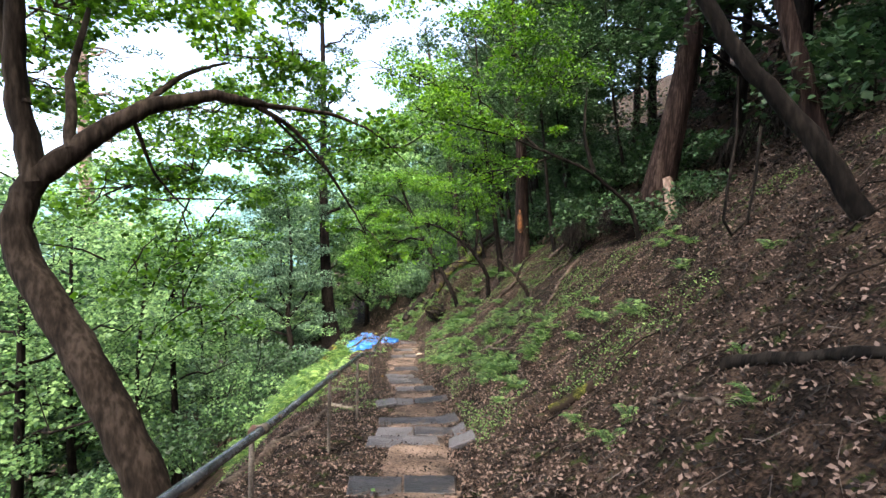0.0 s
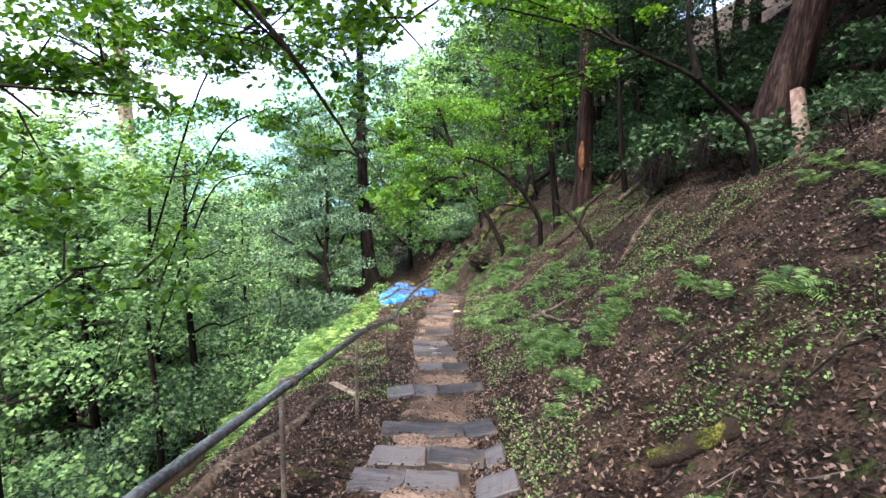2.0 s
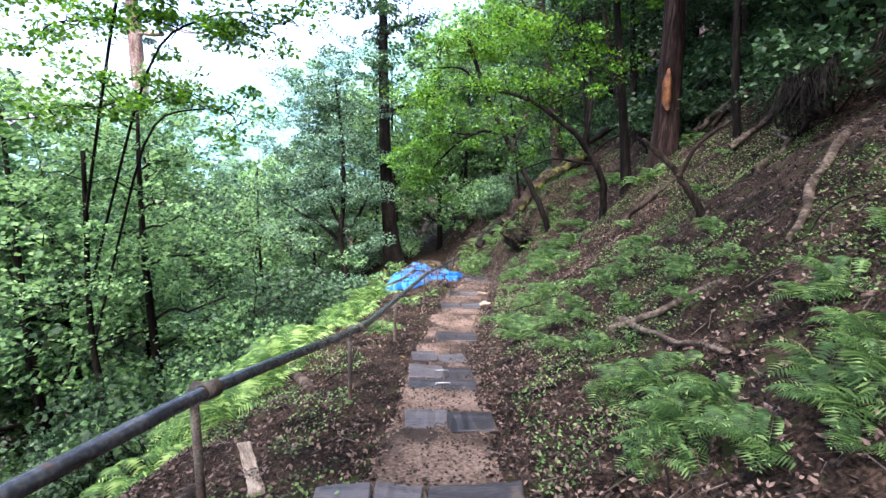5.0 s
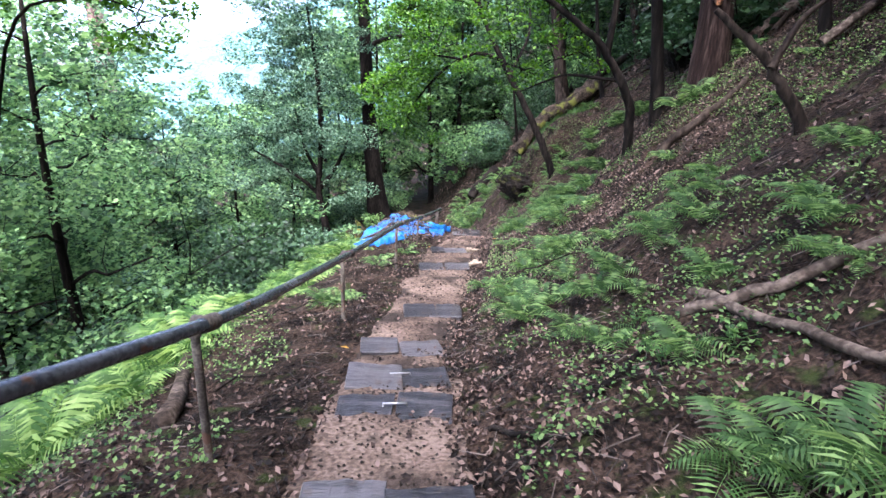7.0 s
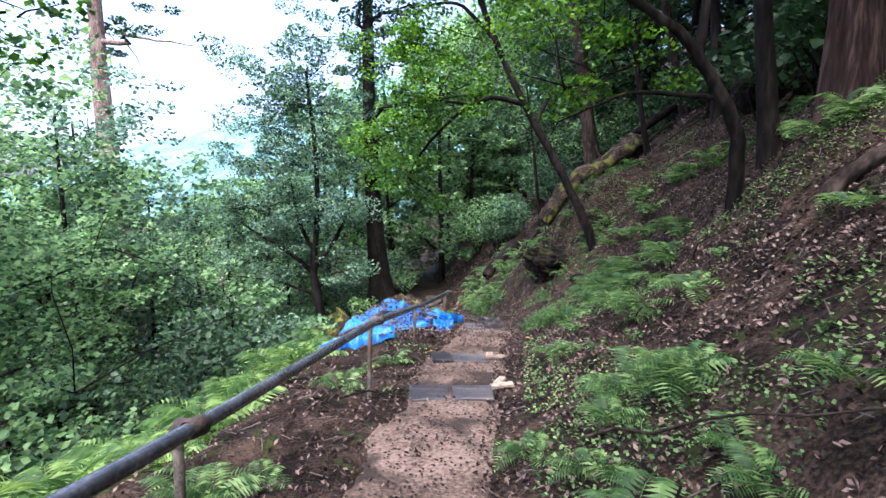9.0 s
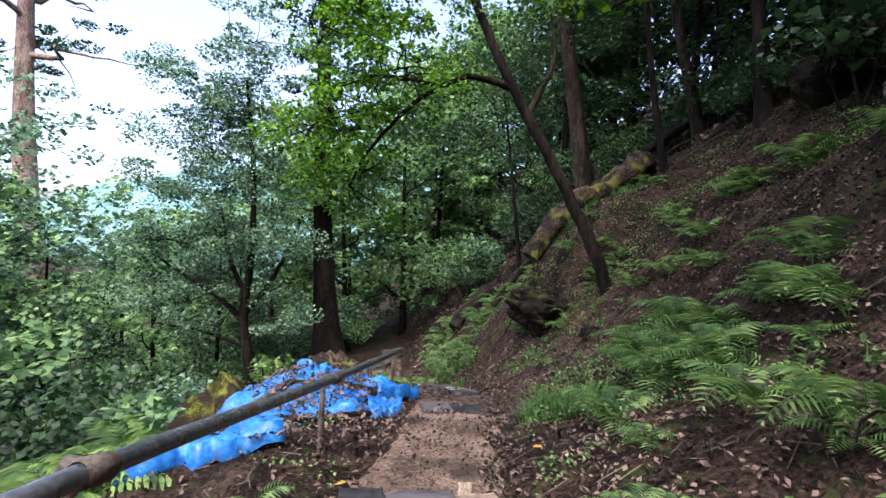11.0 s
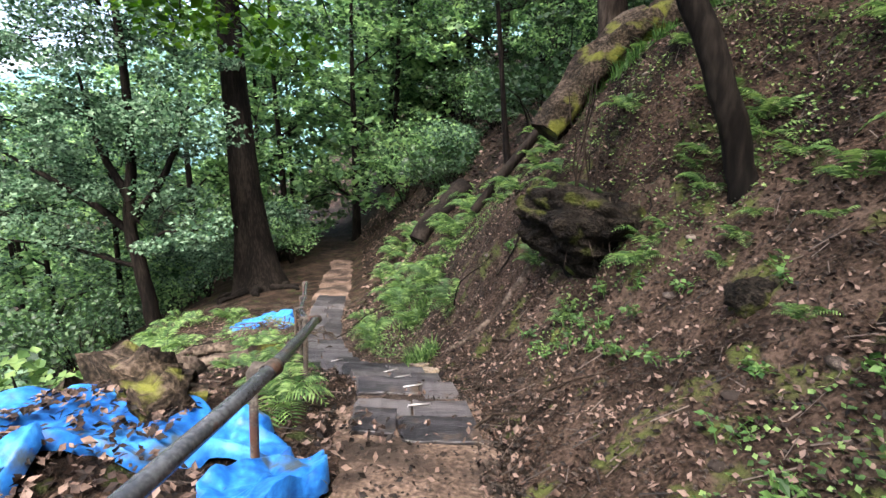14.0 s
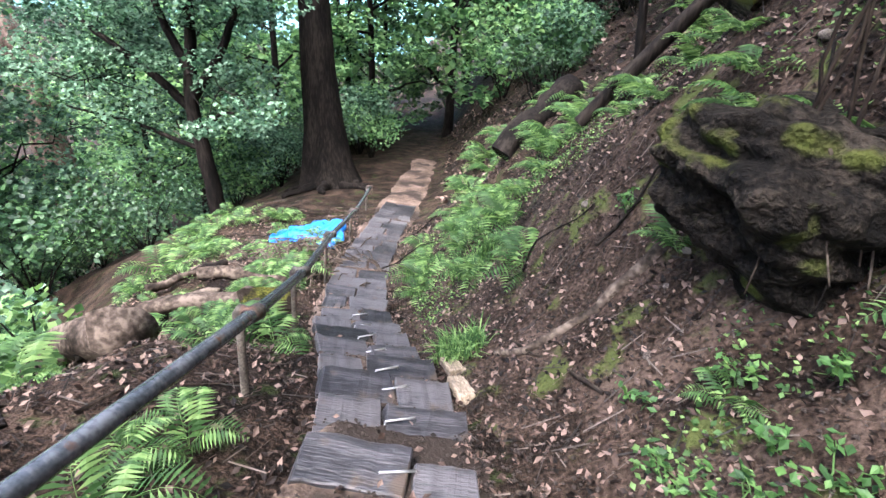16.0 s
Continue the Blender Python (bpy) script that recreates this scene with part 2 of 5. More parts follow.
def put(name, me, parent=None, label="", category="", group="", kind="", at=None):
    ob = new(name, me)
    if parent is not None:
        ob.parent = parent
    if at is not None:
        ob.matrix_basis = at
    return tagged(ob, label, category, group, kind)


def thing(name, at, label, category, group="", kind=""):
    """An Empty at the base of a thing made of parts."""
    ob = new(name)
    ob.matrix_basis = at
    return tagged(ob, label, category, group, kind)


class Soup:
    """Corners and quads that are gathered into one mesh."""
    def __init__(self):
        self.v, self.q, self.n = [], [], 0

    def add(self, v, q):
        v, q = np.asarray(v, float), np.asarray(q, int)
        self.v.append(v), self.q.append(q + self.n)
        self.n += len(v)

    def mesh(self, name, material, shade=False):
        return mesh_of(name, np.concatenate(self.v), np.concatenate(self.q), material, shade)


def tube(pts, radii, sides=8, rough=0.0, rng=None, cap=True):
    """Corners and quads of a tapered tube along points."""
    pts = np.asarray(pts, float)
    radii = np.asarray(radii, float) * np.ones(len(pts))
    t = np.gradient(pts, axis=0)
    t /= np.linalg.norm(t, axis=1)[:, None] + 1e-9
    up = np.array([0, 0, 1.0]) if abs(t[0][2]) < 0.8 else np.array([1.0, 0, 0])
    vs, k = [], len(pts)
    a = np.linspace(0, 2 * np.pi, sides, endpoint=False)
    side = np.cross(t[0], up)
    side /= np.linalg.norm(side)
    lobes = 1 + (rough * rng.standard_normal(sides) if rough else 0)
    for i in range(k):
        side = side - t[i] * (side @ t[i])
        side /= np.linalg.norm(side)
        o = np.cross(t[i], side)
        r = radii[i] * (lobes * (1 + 0.5 * rough * rng.standard_normal(sides)) if rough else np.ones(sides))
        vs.append(pts[i] + np.outer(np.cos(a) * r, side) + np.outer(np.sin(a) * r, o))
    v = np.concatenate(vs)
    i, j = np.meshgrid(np.arange(k - 1), np.arange(sides), indexing="ij")
    i, j = i.ravel(), j.ravel()
    q = np.stack([i * sides + j, i * sides + (j + 1) % sides, (i + 1) * sides + (j + 1) % sides, (i + 1) * sides + j], 1)
    if cap:
        n = len(v)
        v = np.concatenate([v, pts[:1], pts[-1:]])
        for base, c in ((0, n), ((k - 1) * sides, n + 1)):
            jj = np.arange(0, sides - 1, 2)
            q = np.concatenate([q, np.stack([np.full(len(jj), c), base + jj, base + (jj + 1) % sides, base + (jj + 2) % sides], 1)])
    return v, q


def bend(a, b, sag=0.0, wig=0.0, n=8, rng=None):
    """Points from a to b, bowed up by sag, with a wiggle."""
    a, b = np.asarray(a, float), np.asarray(b, float)
    s = np.linspace(0, 1, n)[:, None]
    p = a + (b - a) * s
    p[:, 2] += sag * 4 * s[:, 0] * (1 - s[:, 0])
    if wig:
        w = rng.standard_normal((n, 3)) * wig
        w[0] = w[-1] = 0
        p += w
    return p


def leaves(centres, size, rng, up=0.6, shape=0.45, droop=0.25, way=None):
    """Folded leaf quads at the centres: corners and quads."""
    n = len(centres)
    nr = rng.standard_normal((n, 3))
    nr[:, 2] = np.abs(nr[:, 2]) + up * 2
    nr /= np.linalg.norm(nr, axis=1)[:, None]
    d = rng.standard_normal((n, 3)) if way is None else way + 0.5 * rng.standard_normal((n, 3))
    d -= nr * np.sum(d * nr, 1)[:, None]
    d /= np.linalg.norm(d, axis=1)[:, None] + 1e-9
    d[:, 2] -= droop
    w = np.cross(nr, d)
    s = (size * rng.uniform(0.6, 1.25, n))[:, None]
    base, tip = centres - d * s * 0.5, centres + d * s * 0.5
    mid = centres - d * s * 0.05 + nr * s * 0.06
    v = np.stack([base, mid - w * s * shape, tip, mid + w * s * shape], 1).reshape(-1, 3)
    return v, np.arange(4 * n).reshape(-1, 4)


def clump(rng, c, r, n, flat=0.55):
    p = rng.standard_normal((n, 3))
    p /= np.linalg.norm(p, axis=1)[:, None]
    p *= rng.uniform(0.25, 1, (n, 1)) ** 0.5
    return np.asarray(c) + p * np.array([r, r, r * flat])


# ---- ground ----
def steps(lo, f0, f1, hi, fine, coarse):
    near = np.arange(f0, f1, fine)
    grow_hi = f1 + np.cumsum(fine * 1.13 ** np.arange(90))
    grow_lo = f0 - np.cumsum(fine * 1.13 ** np.arange(90))
    return np.concatenate([grow_lo[grow_lo > lo][::-1], near, grow_hi[grow_hi < hi]])


gx, gy = steps(-600, -4.5, 4.0, 600, 0.085, 1), steps(-80, -0.5, 26.0, 900, 0.085, 1)
XX, YY = np.meshgrid(gx, gy, indexing="ij")
ZZ = ground(XX, YY)
ii, jj = np.meshgrid(np.arange(len(gx) - 1), np.arange(len(gy) - 1), indexing="ij")
ii, jj, ny = ii.ravel(), jj.ravel(), len(gy)
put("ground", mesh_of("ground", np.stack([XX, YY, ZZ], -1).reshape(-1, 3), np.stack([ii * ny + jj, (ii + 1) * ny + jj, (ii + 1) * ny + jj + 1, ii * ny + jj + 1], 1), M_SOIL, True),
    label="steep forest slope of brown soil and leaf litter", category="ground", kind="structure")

# hill across the valley; the haze in front is put into its colour
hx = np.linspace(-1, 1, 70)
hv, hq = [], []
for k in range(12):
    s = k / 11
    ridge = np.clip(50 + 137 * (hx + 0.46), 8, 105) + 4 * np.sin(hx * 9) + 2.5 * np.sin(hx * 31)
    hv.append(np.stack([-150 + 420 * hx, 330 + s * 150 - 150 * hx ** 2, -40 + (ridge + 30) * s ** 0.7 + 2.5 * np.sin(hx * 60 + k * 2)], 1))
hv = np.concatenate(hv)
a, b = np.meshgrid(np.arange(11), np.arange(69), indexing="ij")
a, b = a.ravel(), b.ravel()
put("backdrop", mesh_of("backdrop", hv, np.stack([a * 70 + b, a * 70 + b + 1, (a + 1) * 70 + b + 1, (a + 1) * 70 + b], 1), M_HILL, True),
    label="distant wooded hill across the valley, blue haze in its colour", category="hill", kind="structure")



# ---- trail surface ----
ty = np.arange(-3, 33, 0.06)
tv = np.linspace(-1, 1, 15)
cxs, _ = trail(ty)
half_r, half_l = 0.47 + 0.2 * wob(ty * 1.7, ty * 0 + 3.3), 0.47 + 0.2 * wob(ty * 1.7, ty * 0 + 8.1)
PX = cxs[:, None] + np.where(tv[None] > 0, half_r[:, None], half_l[:, None]) * tv[None]
PY = np.repeat(ty[:, None], 15, 1)
PZ = ground(PX, PY) + 0.022 - 0.06 * np.abs(tv[None]) ** 6 + 0.012 * wob(PX * 14, PY * 14)
i, j = np.meshgrid(np.arange(len(ty) - 1), np.arange(14), indexing="ij")
i, j = i.ravel(), j.ravel()
put("trail", mesh_of("trail", np.stack([PX, PY, PZ], -1).reshape(-1, 3), np.stack([i * 15 + j, i * 15 + j + 1, (i + 1) * 15 + j + 1, (i + 1) * 15 + j], 1), M_TRAIL, True),
    label="trodden damp brown dirt footpath with gravel", category="path", kind="structure")


# bare earth of the bank above the trail
by = np.arange(17.0, 23.6, 0.05)
bt = np.linspace(0, 1, 44)
bx0 = trail(by)[0] + 0.34 + 0.12 * wob(by * 2.1, by * 0 + 5.2)
bw = (0.5 + 1.55 * np.clip((by - 17.0) / 1.8, 0, 1) * np.clip((23.6 - by) / 1.6, 0, 1)) * (1 + 0.5 * wob(by * 1.6, by * 0 + 1.7))
BX = bx0[:, None] + bw[:, None] * bt[None]
BY = np.repeat(by[:, None], len(bt), 1)
edge = np.minimum(np.minimum(bt[None], 1 - bt[None]) * 6, np.minimum(by - 17.0, 23.55 - by)[:, None] * 3)
BZ = ground(BX, BY) - 0.03 + 0.045 * np.clip(edge, 0, 1) + 0.03 * wob(BX * 11, BY * 11) + 0.02 * wob(BX * 23 + 7, BY * 23)
i, j = np.meshgrid(np.arange(len(by) - 1), np.arange(len(bt) - 1), indexing="ij")
i, j, nb = i.ravel(), j.ravel(), len(bt)
put("bank", mesh_of("bank", np.stack([BX, BY, BZ], -1).reshape(-1, 3), np.stack([i * nb + j, i * nb + j + 1, (i + 1) * nb + j + 1, (i + 1) * nb + j], 1), M_EARTH, True),
    label="bare crumbling reddish brown earth of the cut bank", category="bank", kind="structure")


# ---- trees ----
def Soup_mesh(name, bits, material, shade=True):
    s = Soup()
    for v, q in bits:
        s.add(v, q)
    return s.mesh(name, material, shade)


def on(x, y, dz=0.0):
    return (x, y, gz(x, y) + dz)


def tree(name, base, height, radius, label, bark, leaf, seed, lean=(0, 0), limbs=8, first=0.35, reach=2.0, clumps=60, per=80, size=0.11, spread=0.7, flare=1.5, sides=12, group="", flat=0.5, up=0.6, droop=0.25, rise=0.5, sink=0.3, blob=0.0):
    """A tapered trunk, limbs and a crown of leaf clumps round the limbs; blob: share of clumps spread through the crown's whole body."""
    rng = np.random.default_rng(seed)
    root = thing(name, pose(*base), label, "tree", group)
    n = 16
    s = np.linspace(0, 1, n)
    p = np.stack([lean[0] * s + radius * 0.6 * np.sin(s * 5 + seed), lean[1] * s + radius * 0.6 * np.sin(s * 4 + 2 * seed), -sink + (height + sink) * s ** 1.25], 1)
    p[:, :2] -= p[0, :2]
    r = radius * (1 - 0.8 * s) * (1 + (flare - 1) * np.exp(-(p[:, 2] + sink) / (radius * 3)))
    put("trunk", Soup_mesh("trunk", [tube(p, r, sides, 0.06, rng)], bark), root)
    ends, twigs = [], Soup()
    for k in range(limbs):
        f = first + (1 - first) * (k + 0.5) / limbs
        o = np.array([np.interp(f * height, p[:, 2], p[:, c]) for c in range(3)])
        ang = k * 2.4 + rng.uniform(-0.5, 0.5)
        ln = reach * (1.15 - 0.6 * (f - first) / (1 - first)) * rng.uniform(0.75, 1.2)
        e = o + np.array([math.cos(ang) * ln, math.sin(ang) * ln, rise * ln * rng.uniform(0.5, 1.3)])
        q = bend(o, e, 0.1 * ln, 0.05 * ln, 7, rng)
        rr = np.interp(f * height, p[:, 2], r) * 0.5
        put("branch", Soup_mesh("branch", [tube(q, np.linspace(rr, rr * 0.2, 7), 6)], bark), root)
        for _ in range(3):
            g = rng.integers(3, 7)
            e2 = q[g] + rng.standard_normal(3) * ln * 0.3 + np.array([0, 0, 0.1 * ln])
            twigs.add(*tube(bend(q[g], e2, 0.05, 0.04, 4, rng), np.linspace(rr * 0.3, rr * 0.08, 4), 4, cap=False))
            ends.append(e2)
        ends.append(e)
    put("brushwood", twigs.mesh("brushwood", bark), root, kind="stuff")
    crown = Soup()
    for k in range(clumps):
        c = ends[k % len(ends)] + rng.standard_normal(3) * reach * 0.16
        if k < blob * clumps:
            f = rng.uniform(first, 1.0)
            a, w = rng.uniform(0, 2 * math.pi), reach * math.sqrt(rng.uniform(0.1, 1)) * (1.0 - 0.55 * f) * 1.25
            c = np.array([lean[0] * f + math.cos(a) * w, lean[1] * f + math.sin(a) * w, height * f + 0.2 * reach * rng.standard_normal()])
        crown.add(*leaves(clump(rng, c, spread * rng.uniform(0.5, 1.25), per, flat), size, rng, up, droop=droop))
    put("crown", crown.mesh("crown", leaf), root)
    return root


def drawn_tree(name, lines, label, bark, leaf, seed, sprays, per=70, size=0.09, spread=0.4, flat=0.5, sides=12, up=0.5, droop=0.3):
    """A tree whose trunk and limbs follow given lines of (points, thick end, thin end); sprays: (from, to, number of clumps)."""
    rng = np.random.default_rng(seed)
    o = np.array(lines[0][0][0], float)
    root = thing(name, pose(*o), label, "tree")
    for k, (pts, r0, r1) in enumerate(lines):
        pts = np.array(pts, float) - o
        t = np.linspace(0, 1, len(pts))
        u = np.linspace(0, 1, 5 * len(pts))
        q = np.stack([np.interp(u, t, pts[:, c]) for c in range(3)], 1)
        for _ in range(3):
            q[1:-1] = (q[:-2] + 2 * q[1:-1] + q[2:]) / 4
        q[1:-1] += rng.standard_normal((len(q) - 2, 3)) * min(r1, 0.02) * 0.4
        put("trunk" if k == 0 else "branch", Soup_mesh("limb", [tube(q, np.linspace(r0, r1, len(q)), sides if k == 0 else 8, 0.05, rng)], bark), root)
    crown, twigs = Soup(), Soup()
    for a, b, n in sprays:
        a, b = np.array(a, float) - o, np.array(b, float) - o
        for k in range(n):
            c = a + (b - a) * rng.uniform(0, 1)
            e = c + rng.standard_normal(3) * spread * np.array([1, 1, 0.6])
            twigs.add(*tube(bend(c, e, 0.03, 0.03, 4, rng), np.linspace(0.012, 0.004, 4), 4))
            crown.add(*leaves(clump(rng, e, spread * rng.uniform(0.5, 1.1), per, flat), size, rng, up, droop=droop))
    if crown.n:
        put("brushwood", twigs.mesh("brushwood", bark), root, kind="stuff")
        put("crown", crown.mesh("crown", leaf), root)
    return root


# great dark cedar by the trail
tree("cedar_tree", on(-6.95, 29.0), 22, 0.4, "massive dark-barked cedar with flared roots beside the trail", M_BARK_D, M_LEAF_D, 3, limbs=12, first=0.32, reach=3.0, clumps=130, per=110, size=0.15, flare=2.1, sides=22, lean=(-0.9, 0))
# grey-leaved tree with forked limbs
eb = np.array(on(-9.0, 27.0))
drawn_tree("evergreen_tree", [([eb + (0.3, 0, -0.3), eb + (0.15, 0, 1.3), eb + (-0.1, 0, 2.6), eb + (0.1, 0.1, 4.2), eb + (0.2, 0, 7.0), eb + (-0.1, 0, 9.8)], 0.2, 0.05),
                              ([eb + (-0.1, 0, 2.5), eb + (-0.8, -0.2, 3.2), eb + (-2.0, -0.3, 3.9), eb + (-3.0, 0, 4.3)], 0.11, 0.03),
                              ([eb + (-0.05, 0, 2.7), eb + (0.6, 0, 3.4), eb + (1.2, 0, 4.4), eb + (1.6, 0, 5.4)], 0.12, 0.03),
                              ([eb + (0, 0, 3.2), eb + (-0.6, 0, 4.4), eb + (-1.0, 0.2, 6.0)], 0.1, 0.03),
                              ([eb + (0.2, 0, 1.6), eb + (-1.2, -0.5, 2.2), eb + (-2.6, -0.8, 2.4)], 0.06, 0.02),
                              ([eb + (0.1, 0, 1.9), eb + (0.9, -0.4, 2.6), eb + (1.4, -0.6, 2.7)], 0.05, 0.02)],
           "grey-green evergreen tree with a forked trunk and broad round crown", M_BARK_D, M_LEAF_G, 5,
           [(eb + (-3.6, 0, 4.8), eb + (1.3, 0, 5.2), 46), (eb + (-3.5, 0.3, 6.4), eb + (1.3, 0, 6.9), 46), (eb + (-2.8, 0, 8.0), eb + (1.1, 0, 8.4), 38), (eb + (-2.0, 0, 9.5), eb + (0.8, 0, 9.8), 26), (eb + (-0.8, 0, 10.8), eb + (0.5, 0, 11.0), 12),
            (eb + (-3.4, -0.8, 2.8), eb + (-1.2, -0.6, 3.0), 16), (eb + (0.6, -0.6, 2.6), eb + (1.4, -0.8, 3.2), 8), (eb + (-3.6, 0.4, 3.7), eb + (1.2, 0.2, 4.2), 26)], per=220, size=0.09, spread=0.72)
# pale pine rising over the canopy
px, py = -24, 36
tree("pine_tree", on(px, py), 36, 0.95, "tall pine with pale pinkish bark above the canopy", M_BARK_P, M_LEAF_D, 8, limbs=12, first=0.6, reach=3.4, clumps=60, per=110, size=0.18, lean=(-3.0, 0), spread=0.9, flare=1.1, flat=0.35, rise=0.15)
# trunks on the slope
tree("cedar_tree", on(4.95, 11.75), 13, 0.38, "reddish cedar with peeling fibrous bark on the slope", M_BARK_R, M_LEAF_D, 11, limbs=8, first=0.45, reach=2.6, clumps=70, per=90, size=0.12, lean=(1.2, 0.2), sides=20, flare=1.3)
scar = tree("cedar_tree", on(2.45, 15.65), 13, 0.24, "cedar with an orange scar on its bark on the slope", M_BARK_R, M_LEAF_D, 12, limbs=8, first=0.4, reach=2.6, clumps=70, per=90, size=0.12, lean=(-0.7, 0.2), flare=1.2, sides=20)
M_SCAR = mat("raw_wood", [(0.03, 0.012, 0.006), (0.12, 0.045, 0.014), (0.22, 0.085, 0.028)], 9, 0.8, 0.6, fine=5)
put("scar", Soup_mesh("scar", [tube([(-0.07, -0.2, 1.0), (-0.08, -0.19, 1.15), (-0.1, -0.18, 1.5), (-0.11, -0.17, 1.75)], [0.03, 0.1, 0.085, 0.02], 9, 0.22, np.random.default_rng(3))], M_SCAR), scar, "orange raw wood scar")
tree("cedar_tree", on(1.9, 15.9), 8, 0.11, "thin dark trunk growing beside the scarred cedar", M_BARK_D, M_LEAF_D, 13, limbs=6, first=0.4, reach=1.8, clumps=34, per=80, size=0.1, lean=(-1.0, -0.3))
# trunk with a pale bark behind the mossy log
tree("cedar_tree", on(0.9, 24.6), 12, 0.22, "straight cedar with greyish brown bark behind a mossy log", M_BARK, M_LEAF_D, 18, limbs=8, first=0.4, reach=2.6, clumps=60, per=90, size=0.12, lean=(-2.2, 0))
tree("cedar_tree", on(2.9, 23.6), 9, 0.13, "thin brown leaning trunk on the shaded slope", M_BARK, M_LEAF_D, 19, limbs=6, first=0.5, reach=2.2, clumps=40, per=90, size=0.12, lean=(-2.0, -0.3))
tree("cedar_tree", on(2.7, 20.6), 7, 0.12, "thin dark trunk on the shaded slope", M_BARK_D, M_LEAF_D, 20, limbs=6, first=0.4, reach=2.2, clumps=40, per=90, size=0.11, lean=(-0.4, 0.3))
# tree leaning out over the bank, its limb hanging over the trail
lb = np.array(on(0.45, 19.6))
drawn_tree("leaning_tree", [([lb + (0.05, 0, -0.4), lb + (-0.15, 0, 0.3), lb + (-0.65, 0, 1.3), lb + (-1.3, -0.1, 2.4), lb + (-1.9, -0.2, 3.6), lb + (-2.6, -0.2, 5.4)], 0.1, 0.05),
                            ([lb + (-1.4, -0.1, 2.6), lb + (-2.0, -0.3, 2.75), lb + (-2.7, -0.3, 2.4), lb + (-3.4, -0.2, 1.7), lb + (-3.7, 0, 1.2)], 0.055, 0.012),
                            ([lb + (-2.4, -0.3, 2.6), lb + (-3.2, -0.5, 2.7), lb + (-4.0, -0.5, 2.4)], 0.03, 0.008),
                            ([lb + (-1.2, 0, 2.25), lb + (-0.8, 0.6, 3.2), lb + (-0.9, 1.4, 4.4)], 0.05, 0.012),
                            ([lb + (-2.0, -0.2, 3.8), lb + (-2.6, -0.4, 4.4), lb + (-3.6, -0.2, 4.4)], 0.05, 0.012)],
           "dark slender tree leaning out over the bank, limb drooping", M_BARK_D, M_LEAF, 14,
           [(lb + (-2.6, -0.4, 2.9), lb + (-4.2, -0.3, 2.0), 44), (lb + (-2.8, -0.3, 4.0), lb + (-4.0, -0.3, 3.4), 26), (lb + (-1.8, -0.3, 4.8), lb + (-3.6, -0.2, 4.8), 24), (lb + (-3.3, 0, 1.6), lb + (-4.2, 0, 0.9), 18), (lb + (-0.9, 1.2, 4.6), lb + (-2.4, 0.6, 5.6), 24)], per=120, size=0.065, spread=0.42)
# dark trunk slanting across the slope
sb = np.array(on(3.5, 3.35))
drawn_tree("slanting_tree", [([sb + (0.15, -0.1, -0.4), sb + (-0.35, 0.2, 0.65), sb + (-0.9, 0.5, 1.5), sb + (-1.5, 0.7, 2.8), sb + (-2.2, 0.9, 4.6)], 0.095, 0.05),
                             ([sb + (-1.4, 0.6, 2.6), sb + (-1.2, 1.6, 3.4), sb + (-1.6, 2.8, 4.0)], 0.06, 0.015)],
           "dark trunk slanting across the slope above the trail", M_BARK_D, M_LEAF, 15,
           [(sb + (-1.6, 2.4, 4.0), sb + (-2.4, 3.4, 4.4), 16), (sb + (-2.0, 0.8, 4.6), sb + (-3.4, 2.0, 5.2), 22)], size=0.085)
s2 = np.array(on(5.0, 6.0))
drawn_tree("cedar_tree", [([s2 + (0.05, 0, -0.3), s2 + (-0.15, 0.1, 0.8), s2 + (-0.45, 0.2, 2.0), s2 + (-0.9, 0.3, 4.5)], 0.15, 0.09)],
           "reddish trunk standing behind the slanting tree", M_BARK_R, M_LEAF_D, 41, [(s2 + (-0.9, 0.3, 4.5), s2 + (0.5, -1, 5.5), 30), (s2 + (0.5, 0.6, 3.2), s2 + (2.0, 1.0, 4.0), 20)], size=0.1, spread=0.6)
